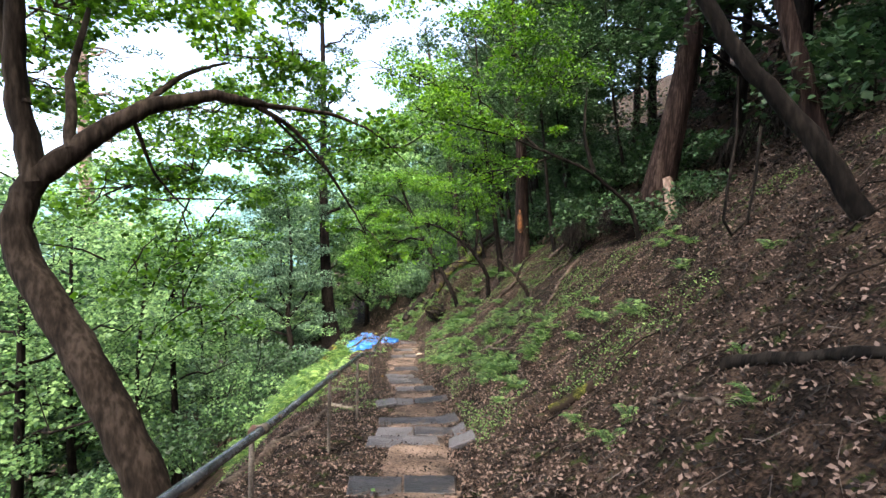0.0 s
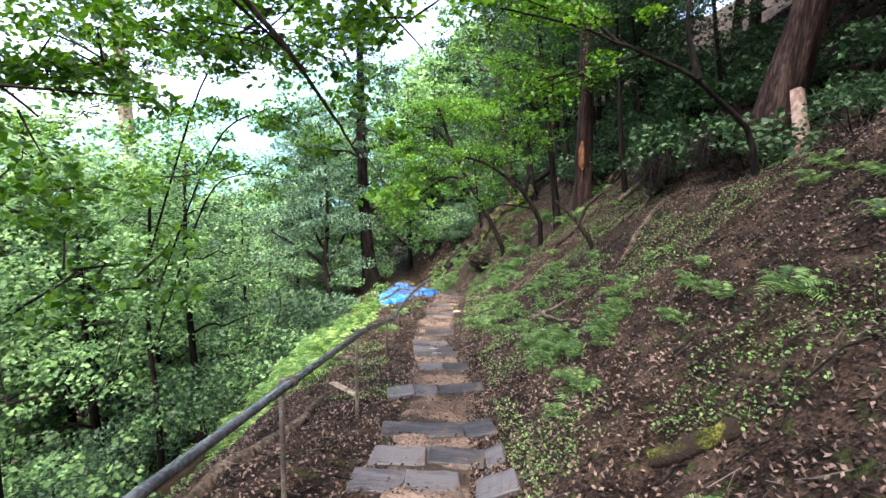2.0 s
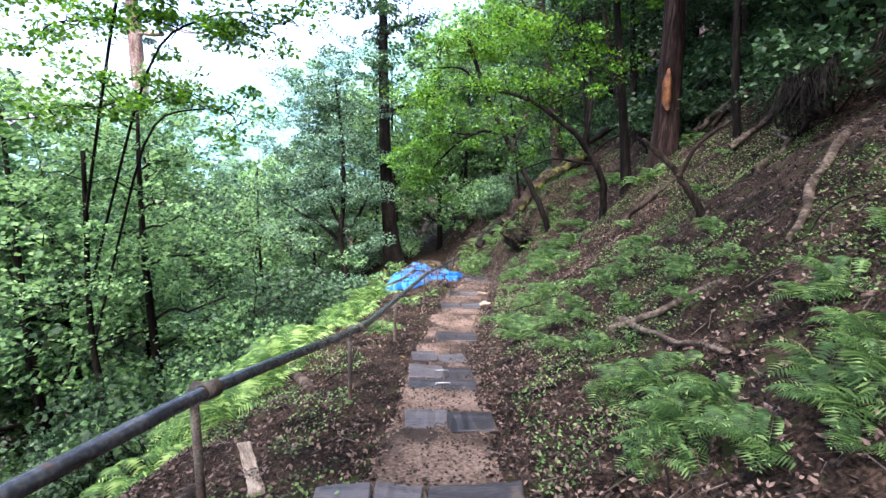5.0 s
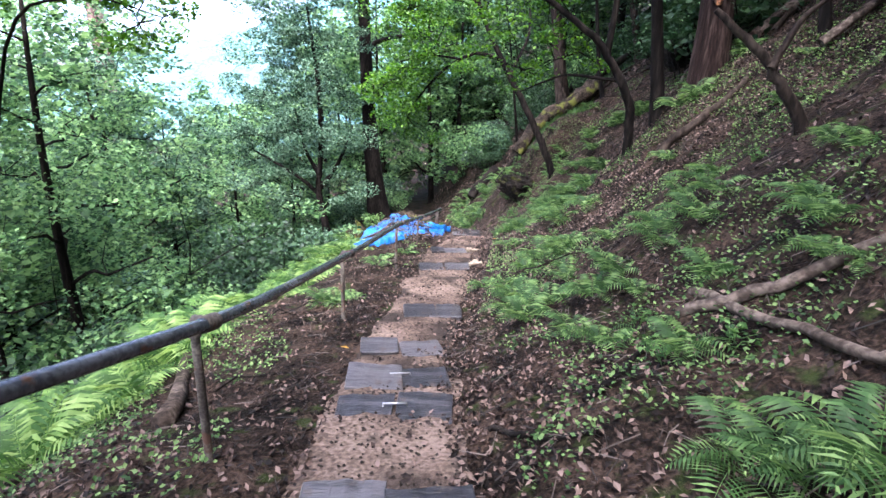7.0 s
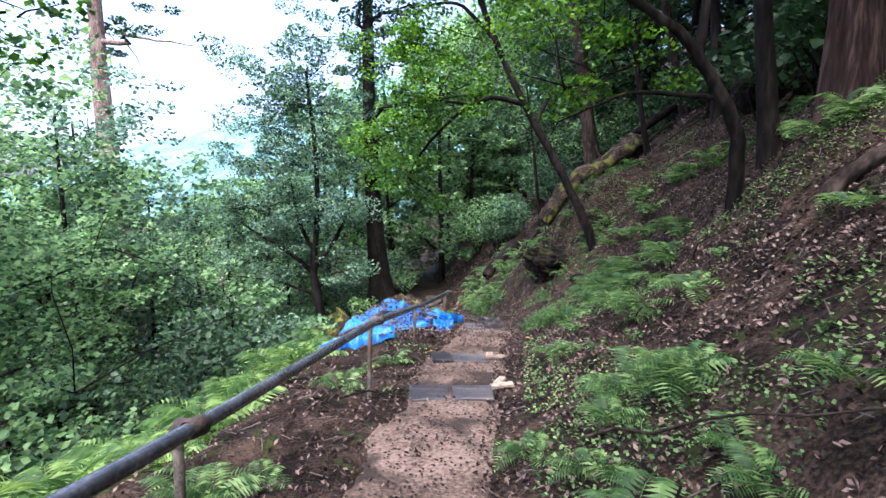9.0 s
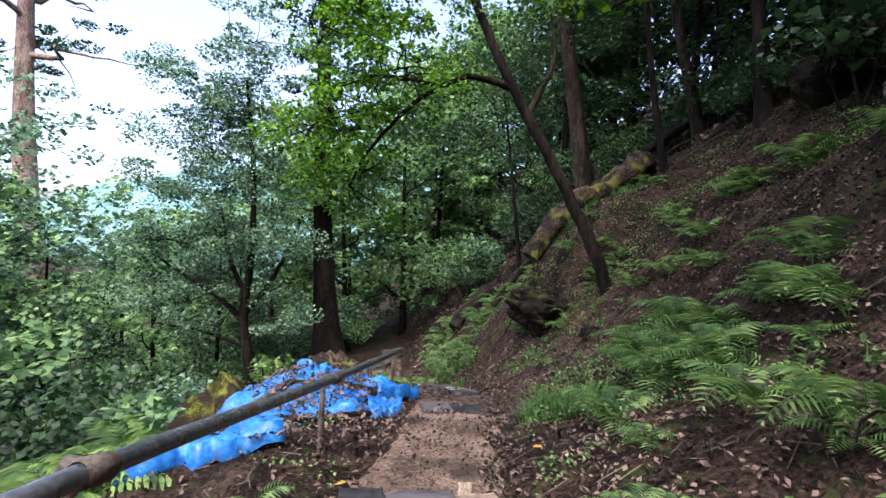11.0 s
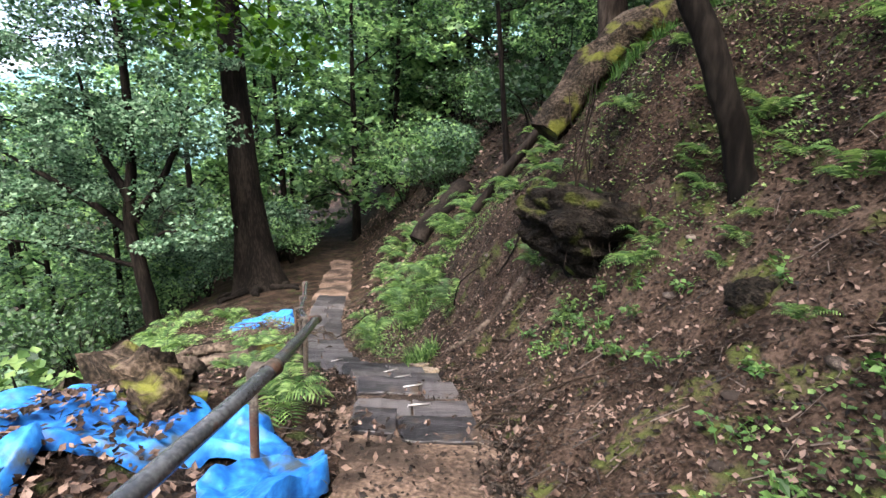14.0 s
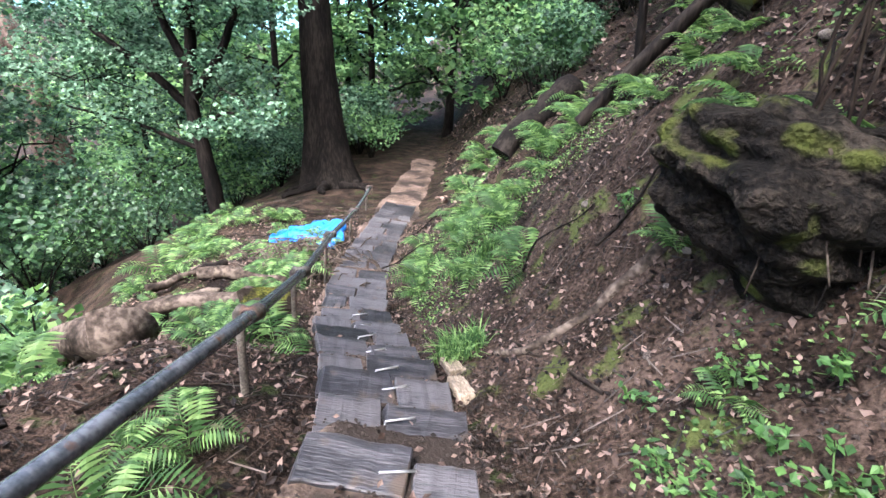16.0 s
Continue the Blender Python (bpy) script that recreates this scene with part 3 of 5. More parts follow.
# arching tree beside the handrail
ab = np.array(on(-2.2, 3.3))
drawn_tree("arching_tree", [([ab + (0.1, 0, -0.4), ab + (-0.15, 0, 0.5), (-2.75, 3.35, 0.1), (-3.25, 3.4, 0.85), (-3.52, 3.45, 1.3), (-3.4, 3.5, 1.75), (-3.0, 3.7, 2.15), (-2.7, 4.0, 2.5), (-2.3, 4.5, 2.75), (-1.95, 5.0, 2.75)], 0.18, 0.045),
                            ([(-3.35, 3.5, 1.75), (-3.5, 3.5, 2.6), (-3.45, 3.5, 3.4), (-3.6, 3.4, 4.6)], 0.1, 0.05),
                            ([(-3.42, 3.5, 2.4), (-3.7, 3.6, 3.2), (-3.9, 3.8, 4.2)], 0.06, 0.03),
                            ([(-3.1, 3.6, 2.05), (-3.25, 3.8, 2.7), (-3.2, 4.0, 3.4)], 0.05, 0.02),
                            ([(-2.1, 4.8, 2.78), (-1.7, 5.3, 2.55), (-1.4, 5.7, 2.1), (-1.15, 6.05, 1.6), (-1.02, 6.25, 1.3)], 0.035, 0.008),
                            ([(-1.95, 5.0, 2.75), (-1.3, 5.4, 2.75), (-0.8, 5.8, 2.6), (-0.4, 6.2, 2.2)], 0.03, 0.006),
                            ([(-2.0, 4.9, 2.78), (-1.6, 5.5, 2.3), (-1.35, 5.9, 2.0)], 0.022, 0.006),
                            ([(-2.9, 3.8, 2.25), (-2.6, 4.6, 3.0), (-2.6, 5.6, 3.4)], 0.04, 0.012),
                            ([(-2.75, 3.9, 2.4), (-2.75, 4.2, 1.9), (-2.6, 4.6, 1.5)], 0.02, 0.006)],
           "tree with a bent arching trunk beside the handrail", M_BARK, M_LEAF, 16,
           [((-3.6, 3.4, 4.4), (-2.4, 4.6, 3.9), 24), ((-2.6, 5.2, 3.4), (-1.6, 6.4, 3.6), 22), ((-1.15, 6.0, 1.7), (-1.0, 6.3, 1.25), 4), ((-1.2, 5.4, 2.8), (-0.4, 6.2, 2.4), 9), ((-4.4, 3.6, 3.2), (-3.6, 4.4, 3.6), 16), ((-2.7, 4.3, 1.7), (-2.6, 4.6, 1.45), 3),
            ((-4.6, 4.4, 2.4), (-3.8, 5.2, 4.4), 30), ((-2.2, 5.0, 4.2), (-0.4, 6.6, 4.8), 34), ((-4.4, 5.5, 4.2), (-2.6, 7.0, 5.0), 30),
            ((-2.9, 4.9, 0.45), (-2.4, 5.6, 0.2), 7), ((-3.6, 4.6, 1.0), (-2.8, 5.4, 1.0), 8), ((-4.4, 5.2, 1.6), (-3.2, 6.2, 2.2), 22), ((-3.0, 6.2, 2.4), (-1.4, 6.8, 2.5), 20), ((-4.8, 6.4, 3.0), (-2.4, 7.4, 3.2), 34)], per=95, size=0.07, spread=0.36)
# hanging vine
vn = thing("hanging_vine", pose(3.7, 5.5, gz(3.7, 5.5)), "dark looping vine hanging in front of the slope", "vine")
vp = np.array([(3.95, 6.1, 3.4), (3.85, 5.9, 2.6), (3.6, 5.6, 1.9), (3.4, 5.3, 1.5), (3.5, 5.3, 1.32), (3.8, 5.5, 1.5), (4.0, 5.7, 2.1), (4.15, 5.9, 2.7)]) - np.array(vn.matrix_basis.translation)
put("stem", Soup_mesh("stem", [tube(vp, 0.018, 7)], M_BARK_D), vn)
# small crooked tree by the red cedar, spreading over the trail
cb = np.array(on(4.1, 9.7))
drawn_tree("crooked_tree", [([cb + (0, 0, -0.3), cb + (-0.2, 0, 0.6), cb + (-0.55, -0.1, 0.9), (2.9, 9.4, 2.5), (2.2, 9.2, 2.75), (1.2, 9.0, 3.1), (0.2, 8.9, 3.3)], 0.05, 0.012),
                            ([(3.0, 9.4, 2.45), (2.8, 9.5, 3.2), (2.9, 9.7, 4.2)], 0.05, 0.015),
                            ([(1.9, 9.2, 2.85), (1.2, 9.6, 3.6), (0.4, 10.0, 4.2)], 0.03, 0.008),
                            ([(2.2, 9.2, 2.75), (1.4, 9.2, 2.5), (0.6, 9.0, 2.2)], 0.02, 0.006)],
           "small crooked tree with bright green leaves reaching over the trail", M_BARK_D, M_LEAF, 17,
           [((1.6, 9.2, 3.2), (-0.6, 9.0, 3.6), 34), ((1.2, 9.8, 4.0), (-1.4, 10.4, 4.8), 44), ((2.6, 9.8, 4.2), (1.0, 10.4, 5.4), 34), ((1.2, 9.2, 2.5), (0.4, 9.0, 2.3), 10), ((0, 9.0, 5.2), (2.2, 9.4, 6.0), 26)], per=100, size=0.06, spread=0.42)
# bright maple left of the scarred cedar
mb = np.array(on(1.3, 15.2))
drawn_tree("maple_tree", [([mb + (0.1, 0.2, -0.3), mb + (0, 0, 0.9), mb + (-0.6, -0.1, 1.7), mb + (-1.5, -0.2, 2.3), mb + (-2.3, -0.2, 2.5)], 0.08, 0.02),
                          ([mb + (-0.4, 0, 1.4), mb + (-0.3, 0.1, 2.6), mb + (-0.7, 0.2, 3.8)], 0.05, 0.015),
                          ([mb + (-0.2, 0, 1.1), mb + (-1.0, 0.1, 1.2), mb + (-1.7, 0.1, 0.9)], 0.03, 0.008)],
           "slender bright green maple leaning from the slope", M_BARK_D, M_LEAF, 22,
           [(mb + (-1.0, 0, 2.2), mb + (-2.6, -0.2, 2.6), 26), (mb + (0.2, 0, 2.8), mb + (-2.2, 0, 3.8), 34), (mb + (0.4, 0.2, 4.2), mb + (-1.6, 0, 5.0), 30), (mb + (-0.8, 0, 1.5), mb + (-1.7, 0.1, 1.2), 10)], per=110, size=0.056, spread=0.42)
# small-leaved evergreens on the slope; the last three are added to shade it
for x, y, h, sd in ((1.7, 21.6, 6.5, 72), (3.3, 14.2, 6.0, 73), (-0.6, 26.4, 6.0, 74), (4.5, 17.6, 6.0, 75), (3.6, 19.3, 5.5, 76), (5.6, 14.9, 5.5, 77), (4.1, 22.4, 6.0, 78), (5.2, 20.2, 5.5, 79), (3.9, 25.2, 6.0, 80)):
    tree("evergreen_tree", on(x, y), h, 0.07, "slender small-leaved evergreen tree on the shaded slope", M_BARK_D, M_LEAF_D, sd, limbs=9, first=0.42, reach=1.9, clumps=130, per=100, size=0.068, spread=0.5, group="slope evergreens", lean=(-0.9, -0.2), blob=0.3)
# trees close below the trail
for k, (x, y, h, sd, lf) in enumerate([(-8.2, 8.4, 9.5, 23, M_LEAF_F), (-8.5, 14.5, 8.5, 26, M_LEAF_F)]):
    tree("broadleaf_tree", on(x, y), h, 0.15, ("leafy tree rising from the slope below the trail", "dark-leaved tree rising from the slope below the trail")[lf is M_LEAF_D], M_BARK_D, lf, sd, limbs=12, first=0.4, reach=2.5, clumps=150, per=110, size=0.075, spread=0.5, lean=(0.3, 0.2), rise=0.15, blob=0.3)
ob = np.array(on(-8.8, 13.2))
drawn_tree("overhanging_tree", [([ob + (0, 0, -0.3), ob + (0.1, 0, 2.0), ob + (-0.1, 0.1, 4.0), ob + (0.3, 0.1, 7.5)], 0.09, 0.04),
                                ([ob + (0, 0.1, 3.6), (-6.4, 12.6, 0.8), (-5.6, 13.2, 1.0), (-5.1, 13.7, 0.8)], 0.028, 0.006),
                                ([ob + (0, 0.1, 4.6), (-6.0, 12.4, 2.0), (-4.9, 12.9, 2.5), (-3.9, 13.2, 2.3)], 0.028, 0.006),
                                ([ob + (0.1, 0.1, 6.0), (-6.0, 12.0, 3.2), (-4.6, 11.8, 3.9), (-3.4, 11.8, 3.8)], 0.028, 0.006)],
           "leafy tree below the trail with layered drooping sprays", M_BARK_D, M_LEAF, 27,
           [((-7.4, 11.4, 0.7), (-5.8, 13.0, 1.2), 22), ((-5.8, 13.2, 1.1), (-5.1, 13.7, 0.7), 10), ((-7.6, 11.6, 2.1), (-3.9, 13.2, 2.3), 40), ((-7.4, 12.0, 3.4), (-3.4, 12.2, 3.6), 46), ((-7.4, 12.4, 4.6), (-4.0, 12.4, 4.8), 36), ((-8.4, 10.8, 1.8), (-7.6, 12.4, 3.4), 24)], per=95, size=0.075, spread=0.42)

# ---- forest ----
rng = np.random.default_rng(21)
FH = (9.0, 12.0, 10.0, 11.0, 12.0)
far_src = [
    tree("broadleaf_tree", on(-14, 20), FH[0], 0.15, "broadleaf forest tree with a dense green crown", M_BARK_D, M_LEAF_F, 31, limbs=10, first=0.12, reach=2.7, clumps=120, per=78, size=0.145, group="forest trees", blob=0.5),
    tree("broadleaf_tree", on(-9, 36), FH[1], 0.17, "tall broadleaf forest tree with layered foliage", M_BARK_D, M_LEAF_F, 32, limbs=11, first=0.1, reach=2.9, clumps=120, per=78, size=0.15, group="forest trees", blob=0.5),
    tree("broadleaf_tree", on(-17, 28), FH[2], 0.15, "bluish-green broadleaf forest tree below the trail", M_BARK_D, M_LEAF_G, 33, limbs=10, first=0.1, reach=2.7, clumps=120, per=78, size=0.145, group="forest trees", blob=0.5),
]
far_src.append(tree("broadleaf_tree", on(-13, 41), 11.0, 0.16, "distant broadleaf tree with a dense green crown, paled by painted haze", M_BARK_D, M_LEAF_F, 36, limbs=9, first=0.08, reach=3.0, clumps=120, per=36, size=0.24, group="forest trees", blob=0.55))
dark_src = tree("shade_tree", on(8.5, 8), FH[4], 0.2, "dark evergreen tree shading the upper slope", M_BARK_D, M_LEAF_D, 34, limbs=11, first=0.14, reach=3.3, clumps=110, per=64, size=0.21, group="slope trees", blob=0.5, spread=0.95)

# Trees added with crowns above the view, to shade slope and trail start.
added_canopy_src = tree("canopy_tree", on(5.4, 1.2), 13, 0.17, "tall dark tree added for the shade of its unseen canopy", M_BARK_D, M_LEAF_D, 35, limbs=12, first=0.5, reach=4.0, clumps=130, per=46, size=0.25, group="canopy trees", blob=0.5, spread=1.0, flat=0.4, rise=0.2)
for x, y in ((4.6, -4.0), (2.4, -3.2), (-4.6, -2.0), (6.3, 4.6), (7.0, 9.4), (6.6, 17.2), (4.8, 19.8), (6.3, 22.4), (3.6, 26.6)):
    copy_thing(added_canopy_src, pose(*on(x, y), 0, 0, rng.uniform(0, 360)) @ Matrix.Scale(rng.uniform(0.85, 1.05), 4))


def top_over(x, y):
    """How high a tree at (x, y) may rise, as a slope seen from the middle of the trail."""
    b = math.degrees(math.atan2(-(x + 0.4), y - 9.0))
    return 0.02 if 25 < b < 46 else 0.28 if b >= 46 else 0.2 if b > 16 else 0.5


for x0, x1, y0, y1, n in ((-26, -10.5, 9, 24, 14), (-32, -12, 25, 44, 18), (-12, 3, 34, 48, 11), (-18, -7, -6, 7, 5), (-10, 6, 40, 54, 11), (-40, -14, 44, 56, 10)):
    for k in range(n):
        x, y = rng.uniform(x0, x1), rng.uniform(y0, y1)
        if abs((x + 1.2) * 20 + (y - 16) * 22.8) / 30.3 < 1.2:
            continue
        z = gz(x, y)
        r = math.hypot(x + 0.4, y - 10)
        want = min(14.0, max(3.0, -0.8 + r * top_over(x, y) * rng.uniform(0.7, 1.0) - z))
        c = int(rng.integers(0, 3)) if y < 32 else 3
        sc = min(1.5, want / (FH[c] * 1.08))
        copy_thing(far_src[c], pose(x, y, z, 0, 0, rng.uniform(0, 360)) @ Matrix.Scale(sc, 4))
# Last row: two unseen trees behind the start, added only for their shade.
for x0, x1, y0, y1, n in ((7, 11, 2, 20, 9), (4, 8, 24, 40, 8), (0, 4, 30, 42, 5), (11, 14, 12, 30, 3), (2.5, 7, -8, -2.5, 2)):
    for k in range(n):
        x, y = rng.uniform(x0, x1), y0 + (y1 - y0) * (k + rng.uniform(0, 1)) / n
        copy_thing(dark_src, pose(x, y, gz(x, y), 0, 0, rng.uniform(0, 360)) @ Matrix.Scale(rng.uniform(0.65, 1.05), 4))


# ---- shrubs ----
def shrub(x, y, r, h, leaf, seed, label, size=0.09, n=1500, group="", name="shrub"):
    rng = np.random.default_rng(seed)
    root = thing(name, pose(*on(x, y)), label, "shrub", group)
    crown = Soup()
    for k in range(7):
        a, w = k * 2.4, r * rng.uniform(0.3, 0.9)
        e = np.array([math.cos(a) * w, math.sin(a) * w, h * rng.uniform(0.5, 1)])
        put("stem", Soup_mesh("stem", [tube(bend((0, 0, -0.15), e, 0.1 * h, 0.02, 6, rng), np.linspace(0.02, 0.006, 6), 3, cap=False)], M_BARK_D), root)
        crown.add(*leaves(clump(rng, e, r * 0.55, n // 7, 0.7), size, rng, 0.4))
    put("foliage", crown.mesh("foliage", leaf), root)
    return root


shrub_src = [shrub(-5.5, 13, 1.1, 1.5, M_LEAF_F, 51, "green understorey shrub below the trail", 0.1, 1450, "shrubs"),
             shrub(-6.5, 17.5, 1.2, 1.8, M_LEAF_D, 52, "dark glossy understorey shrub below the trail", 0.105, 1450, "shrubs"),
             shrub(-7.5, 21, 1.1, 1.6, M_LEAF_G, 53, "grey-green understorey shrub below the trail", 0.1, 1450, "shrubs")]
for x0, x1, y0, y1, n in ((-8, -5.6, 8, 22, 14), (-14, -8, 4, 34, 28), (-20, -14, 12, 34, 8), (-4.6, 3, 29.5, 40, 18), (-9.5, -6, 31, 36, 7), (-14, -9, 28, 36, 6)):
    for k in range(n):
        x, y = rng.uniform(x0, x1), rng.uniform(y0, y1)
        if abs(x - float(trail(y)[0])) < 1.6:
            continue
        copy_thing(shrub_src[int(rng.integers(0, 3))], pose(*on(x, y), 0, 0, rng.uniform(0, 360)) @ Matrix.Scale(rng.uniform(0.7, 1.3), 4))
under_src = shrub(6.0, 13.0, 0.7, 0.8, M_LEAF_D, 57, "low dark undergrowth bush on the shaded slope", 0.095, 620, "undergrowth", "undergrowth_bush")
for x0, x1, y0, y1, n in ((4.2, 9, 2, 20, 26), (2.8, 6.5, 13, 24, 44), (2.6, 8, 20, 34, 34), (-2.6, 3, 27, 34, 30)):
    for k in range(n):
        x, y = rng.uniform(x0, x1), rng.uniform(y0, y1)
        if abs(x - float(trail(y)[0])) > 1.5:
            copy_thing(under_src, pose(*on(x, y), 0, 0, rng.uniform(0, 360)) @ Matrix.Scale(rng.uniform(0.6, 1.5), 4))
shrub(-10.8, 15.0, 0.9, 1.3, M_FERN_Y, 54, "bright yellow-green bush below the trail", 0.11, 1500)
for x, y in ((-3.9, 18.6), (-4.3, 19.4), (-4.6, 20.2)):
    shrub(x, y, 0.35, 0.6, M_FERN, int(60 + y), "tall bright green weed with long leaves by the bank", 0.075, 260, "weeds", "weed")


# ---- trail boards ----
def board(x, y, length, depth, turn, tilt=0.0, group="trail boards", material=None, name="trail_board", label="worn grey timber board set across the trail", thick=0.055, dz=0.0):
    bm = bmesh.new()
    bmesh.ops.create_cube(bm, size=1)
    bmesh.ops.scale(bm, vec=(length, depth, thick), verts=bm.verts)
    bmesh.ops.subdivide_edges(bm, edges=[e for e in bm.edges if abs((e.verts[0].co - e.verts[1].co).x) > 0.5 * length], cuts=6)
    r = random.Random(int(1000 * (x + 7 * y)))
    for v in bm.verts:
        k = 2.2 if abs(v.co.x) > 0.45 * length else 1
        v.co += Vector((r.uniform(-1, 1) * 0.009 * k, r.uniform(-1, 1) * 0.007 * k, r.uniform(-1, 1) * 0.004))
    bmesh.ops.bevel(bm, geom=bm.edges, offset=0.006, segments=1, affect="EDGES")
    me = bpy.data.meshes.new(name)
    bm.to_mesh(me)
    bm.free()
    me.materials.append(material or M_PLANK)
    c, s = math.cos(radians(turn)) * length / 2, math.sin(radians(turn)) * length / 2
    rise = math.degrees(math.atan2(gz(x + c, y + s) - gz(x - c, y - s), length))
    z = (gz(x + c, y + s) + gz(x - c, y - s) + gz(x, y)) / 3 + thick * 0.5 + 0.002 + dz
    return put(name, me, label=label, category="board", group=group, at=pose(x, y, z) @ pose(0, 0, 0, 0, 0, turn) @ pose(0, 0, 0, tilt, -rise, 0))


def staple(x, y, turn):
    v, q = tube([(-0.07, 0, -0.012), (-0.068, 0, 0.006), (0.068, 0, 0.006), (0.07, 0, -0.012)], 0.006, 6)
    put("staple", Soup_mesh("staple", [(v, q)], M_STEEL), label="rusty steel staple joining two trail boards", category="staple", group="staples", at=pose(*on(x, y, 0.066), 0, 0, turn))


def row(xl, yl, xr, yr, depth, cuts, seed):
    """One row of boards from its end on one verge to the other, cut at the given shares."""
    r = random.Random(seed)
    turn = math.degrees(math.atan2(yr - yl, xr - xl))
    ln = math.hypot(xr - xl, yr - yl)
    at = [0, *cuts, 1]
    for a, b in zip(at, at[1:]):
        f = (a + b) / 2
        g = r.uniform(-0.05, 0.05)
        board(xl + (xr - xl) * f - g * math.sin(radians(turn)), yl + (yr - yl) * f + g, ln * (b - a) - 0.014, depth * r.uniform(0.92, 1.06), turn + r.uniform(-4, 4), dz=r.uniform(-0.018, 0.01))


row(-0.68, 3.5, 0.27, 3.5, 0.3, [0.5], 1)
row(-0.78, 5.02, 0.07, 5.08, 0.28, [0.5], 2)
board(0.34, 5.05, 0.32, 0.26, 3)
row(-0.75, 5.56, 0.4, 5.66, 0.28, [0.42, 0.85], 3)
row(-0.82, 6.22, 0.3, 6.36, 0.3, [0.72], 4)
row(-1.03, 7.28, -0.42, 7.42, 0.28, [0.55], 5)
board(-0.13, 7.55, 0.56, 0.2, 14, 6)
row(-0.84, 8.52, -0.15, 8.72, 0.27, [0.5], 6)
row(-1.05, 9.43, -0.38, 9.6, 0.32, [0.5], 7)
row(-1.16, 9.92, -0.5, 10.14, 0.3, [0.52], 8)
row(-1.28, 10.52, -0.66, 10.74, 0.26, [0.45], 9)
staple(-0.71, 9.52, 14)
staple(-0.82, 10.03, 16)
row(-1.22, 11.6, -0.64, 11.75, 0.33, [0.55], 11)
row(-1.58, 13.8, -0.88, 14.02, 0.3, [0.5], 12)
row(-1.66, 14.98, -1.08, 15.18, 0.26, [0.4], 13)
row(-1.7, 17.45, -1.1, 17.65, 0.28, [0.5], 14)
y, k = 18.75, 20
while y < 27.5:
    cx, _ = trail(y)
    dx = float(trail(y + 0.3)[0] - trail(y - 0.3)[0]) / 0.6
    a = math.atan2(-dx, 1)
    w = 0.36 if y < 21.5 else 0.32
    row(float(cx) - w * math.cos(a), y - w * math.sin(a), float(cx) + w * math.cos(a), y + w * math.sin(a), 0.245, [0.38 + 0.24 * ((k * 7) % 5) / 4], k)
    if y < 22:
        staple(float(cx) + 0.03, y + 0.03, math.degrees(a) + 8)
    y += (0.29 + 0.05 * ((k * 3) % 4)) * math.cos(a)
    k += 1
board(-1.62, 20.45, 0.3, 0.1, -62, material=M_WOOD, group="", name="plank_offcut", label="short weathered plank lying along the trail edge")
board(-1.75, 20.75, 0.28, 0.1, -58, material=M_WOOD, group="", name="plank_offcut", label="short weathered plank lying along the trail edge")
for x, y, a, ln in ((-0.84, 14.36, 80, 0.24), (-0.8, 14.2, 10, 0.22), (-1.05, 15.3, 95, 0.26), (-0.98, 15.2, 20, 0.2)):
    board(x, y, ln, 0.07, a, material=M_WOOD, group="offcuts", name="wood_offcut", label="pale fresh wood offcut lying on the trail edge", thick=0.035, dz=0.02)
board(-1.75, 7.85, 0.95, 0.09, -52, material=M_WOOD, group="", name="loose_plank", label="pale loose plank lying on leaf litter by the handrail", thick=0.03, dz=0.015)

# ---- handrail ----
rail = thing("handrail", pose(-1.53, 8.95, gz(-1.53, 8.95)), "grey steel pipe handrail on thin rusty posts along the trail", "handrail")
RAIL = [(-1.0, -1.8, 0.75), (-1.05, 0.4, 0.42), (-1.1, 2.5, 0.08), (-1.13, 4.6, -0.2), (-1.2, 6.7, -0.53), (-1.38, 8.95, -1.12), (-1.72, 11.3, -1.57), (-1.85, 13.55, -1.82),
        (-2.06, 15.8, -2.26), (-2.1, 18.0, -2.57), (-2.5, 19.8, -3.08), (-2.97, 20.94, -3.57), (-3.65, 22.6, -4.12), (-4.25, 24.5, -4.62), (-4.95, 26.6, -5.05)]
o = np.array(rail.matrix_basis.translation)
rp = np.array(RAIL) + (0.07, 0, -0.012)
u = np.linspace(0, len(RAIL) - 1, 8 * len(RAIL))
rr = np.stack([np.interp(u, np.arange(len(RAIL)), rp[:, c]) for c in range(3)], 1)
for _ in range(2):
    rr[1:-1] = (rr[:-2] + 2 * rr[1:-1] + rr[2:]) / 4
put("pipe", Soup_mesh("pipe", [tube(rr - o, 0.029, 14)], M_PIPE), rail)
for x, y, z in RAIL:
    p = rr[np.argmin(np.abs(rr[:, 1] - y))] - o
    f = p + (-0.075, 0, -0.012)
    g = gz(x - 0.09, y) - o[2]
    post = put("post", Soup_mesh("post", [tube([(f[0] - 0.02, f[1] - 0.01, g - 0.25), (f[0] - 0.008, f[1], (g + f[2]) / 2), f + (0, 0, -0.02)], 0.019, 9)], M_POST), rail)
    put("elbow", Soup_mesh("elbow", [tube([f + (0, 0, -0.06), f + (0, 0, -0.01), f + (0.015, 0, 0.015), f + (0.045, 0, 0.014), p + (-0.012, 0, 0.002)], [0.026, 0.028, 0.029, 0.027, 0.027], 10)], M_POST), rail)
    t = np.array([0, 0.045, -0.009])
    put("collar", Soup_mesh("collar", [tube([p - t, p - t * 0.9, p + t * 0.9, p + t], [0.031, 0.037, 0.037, 0.031], 12)], M_POST), rail)


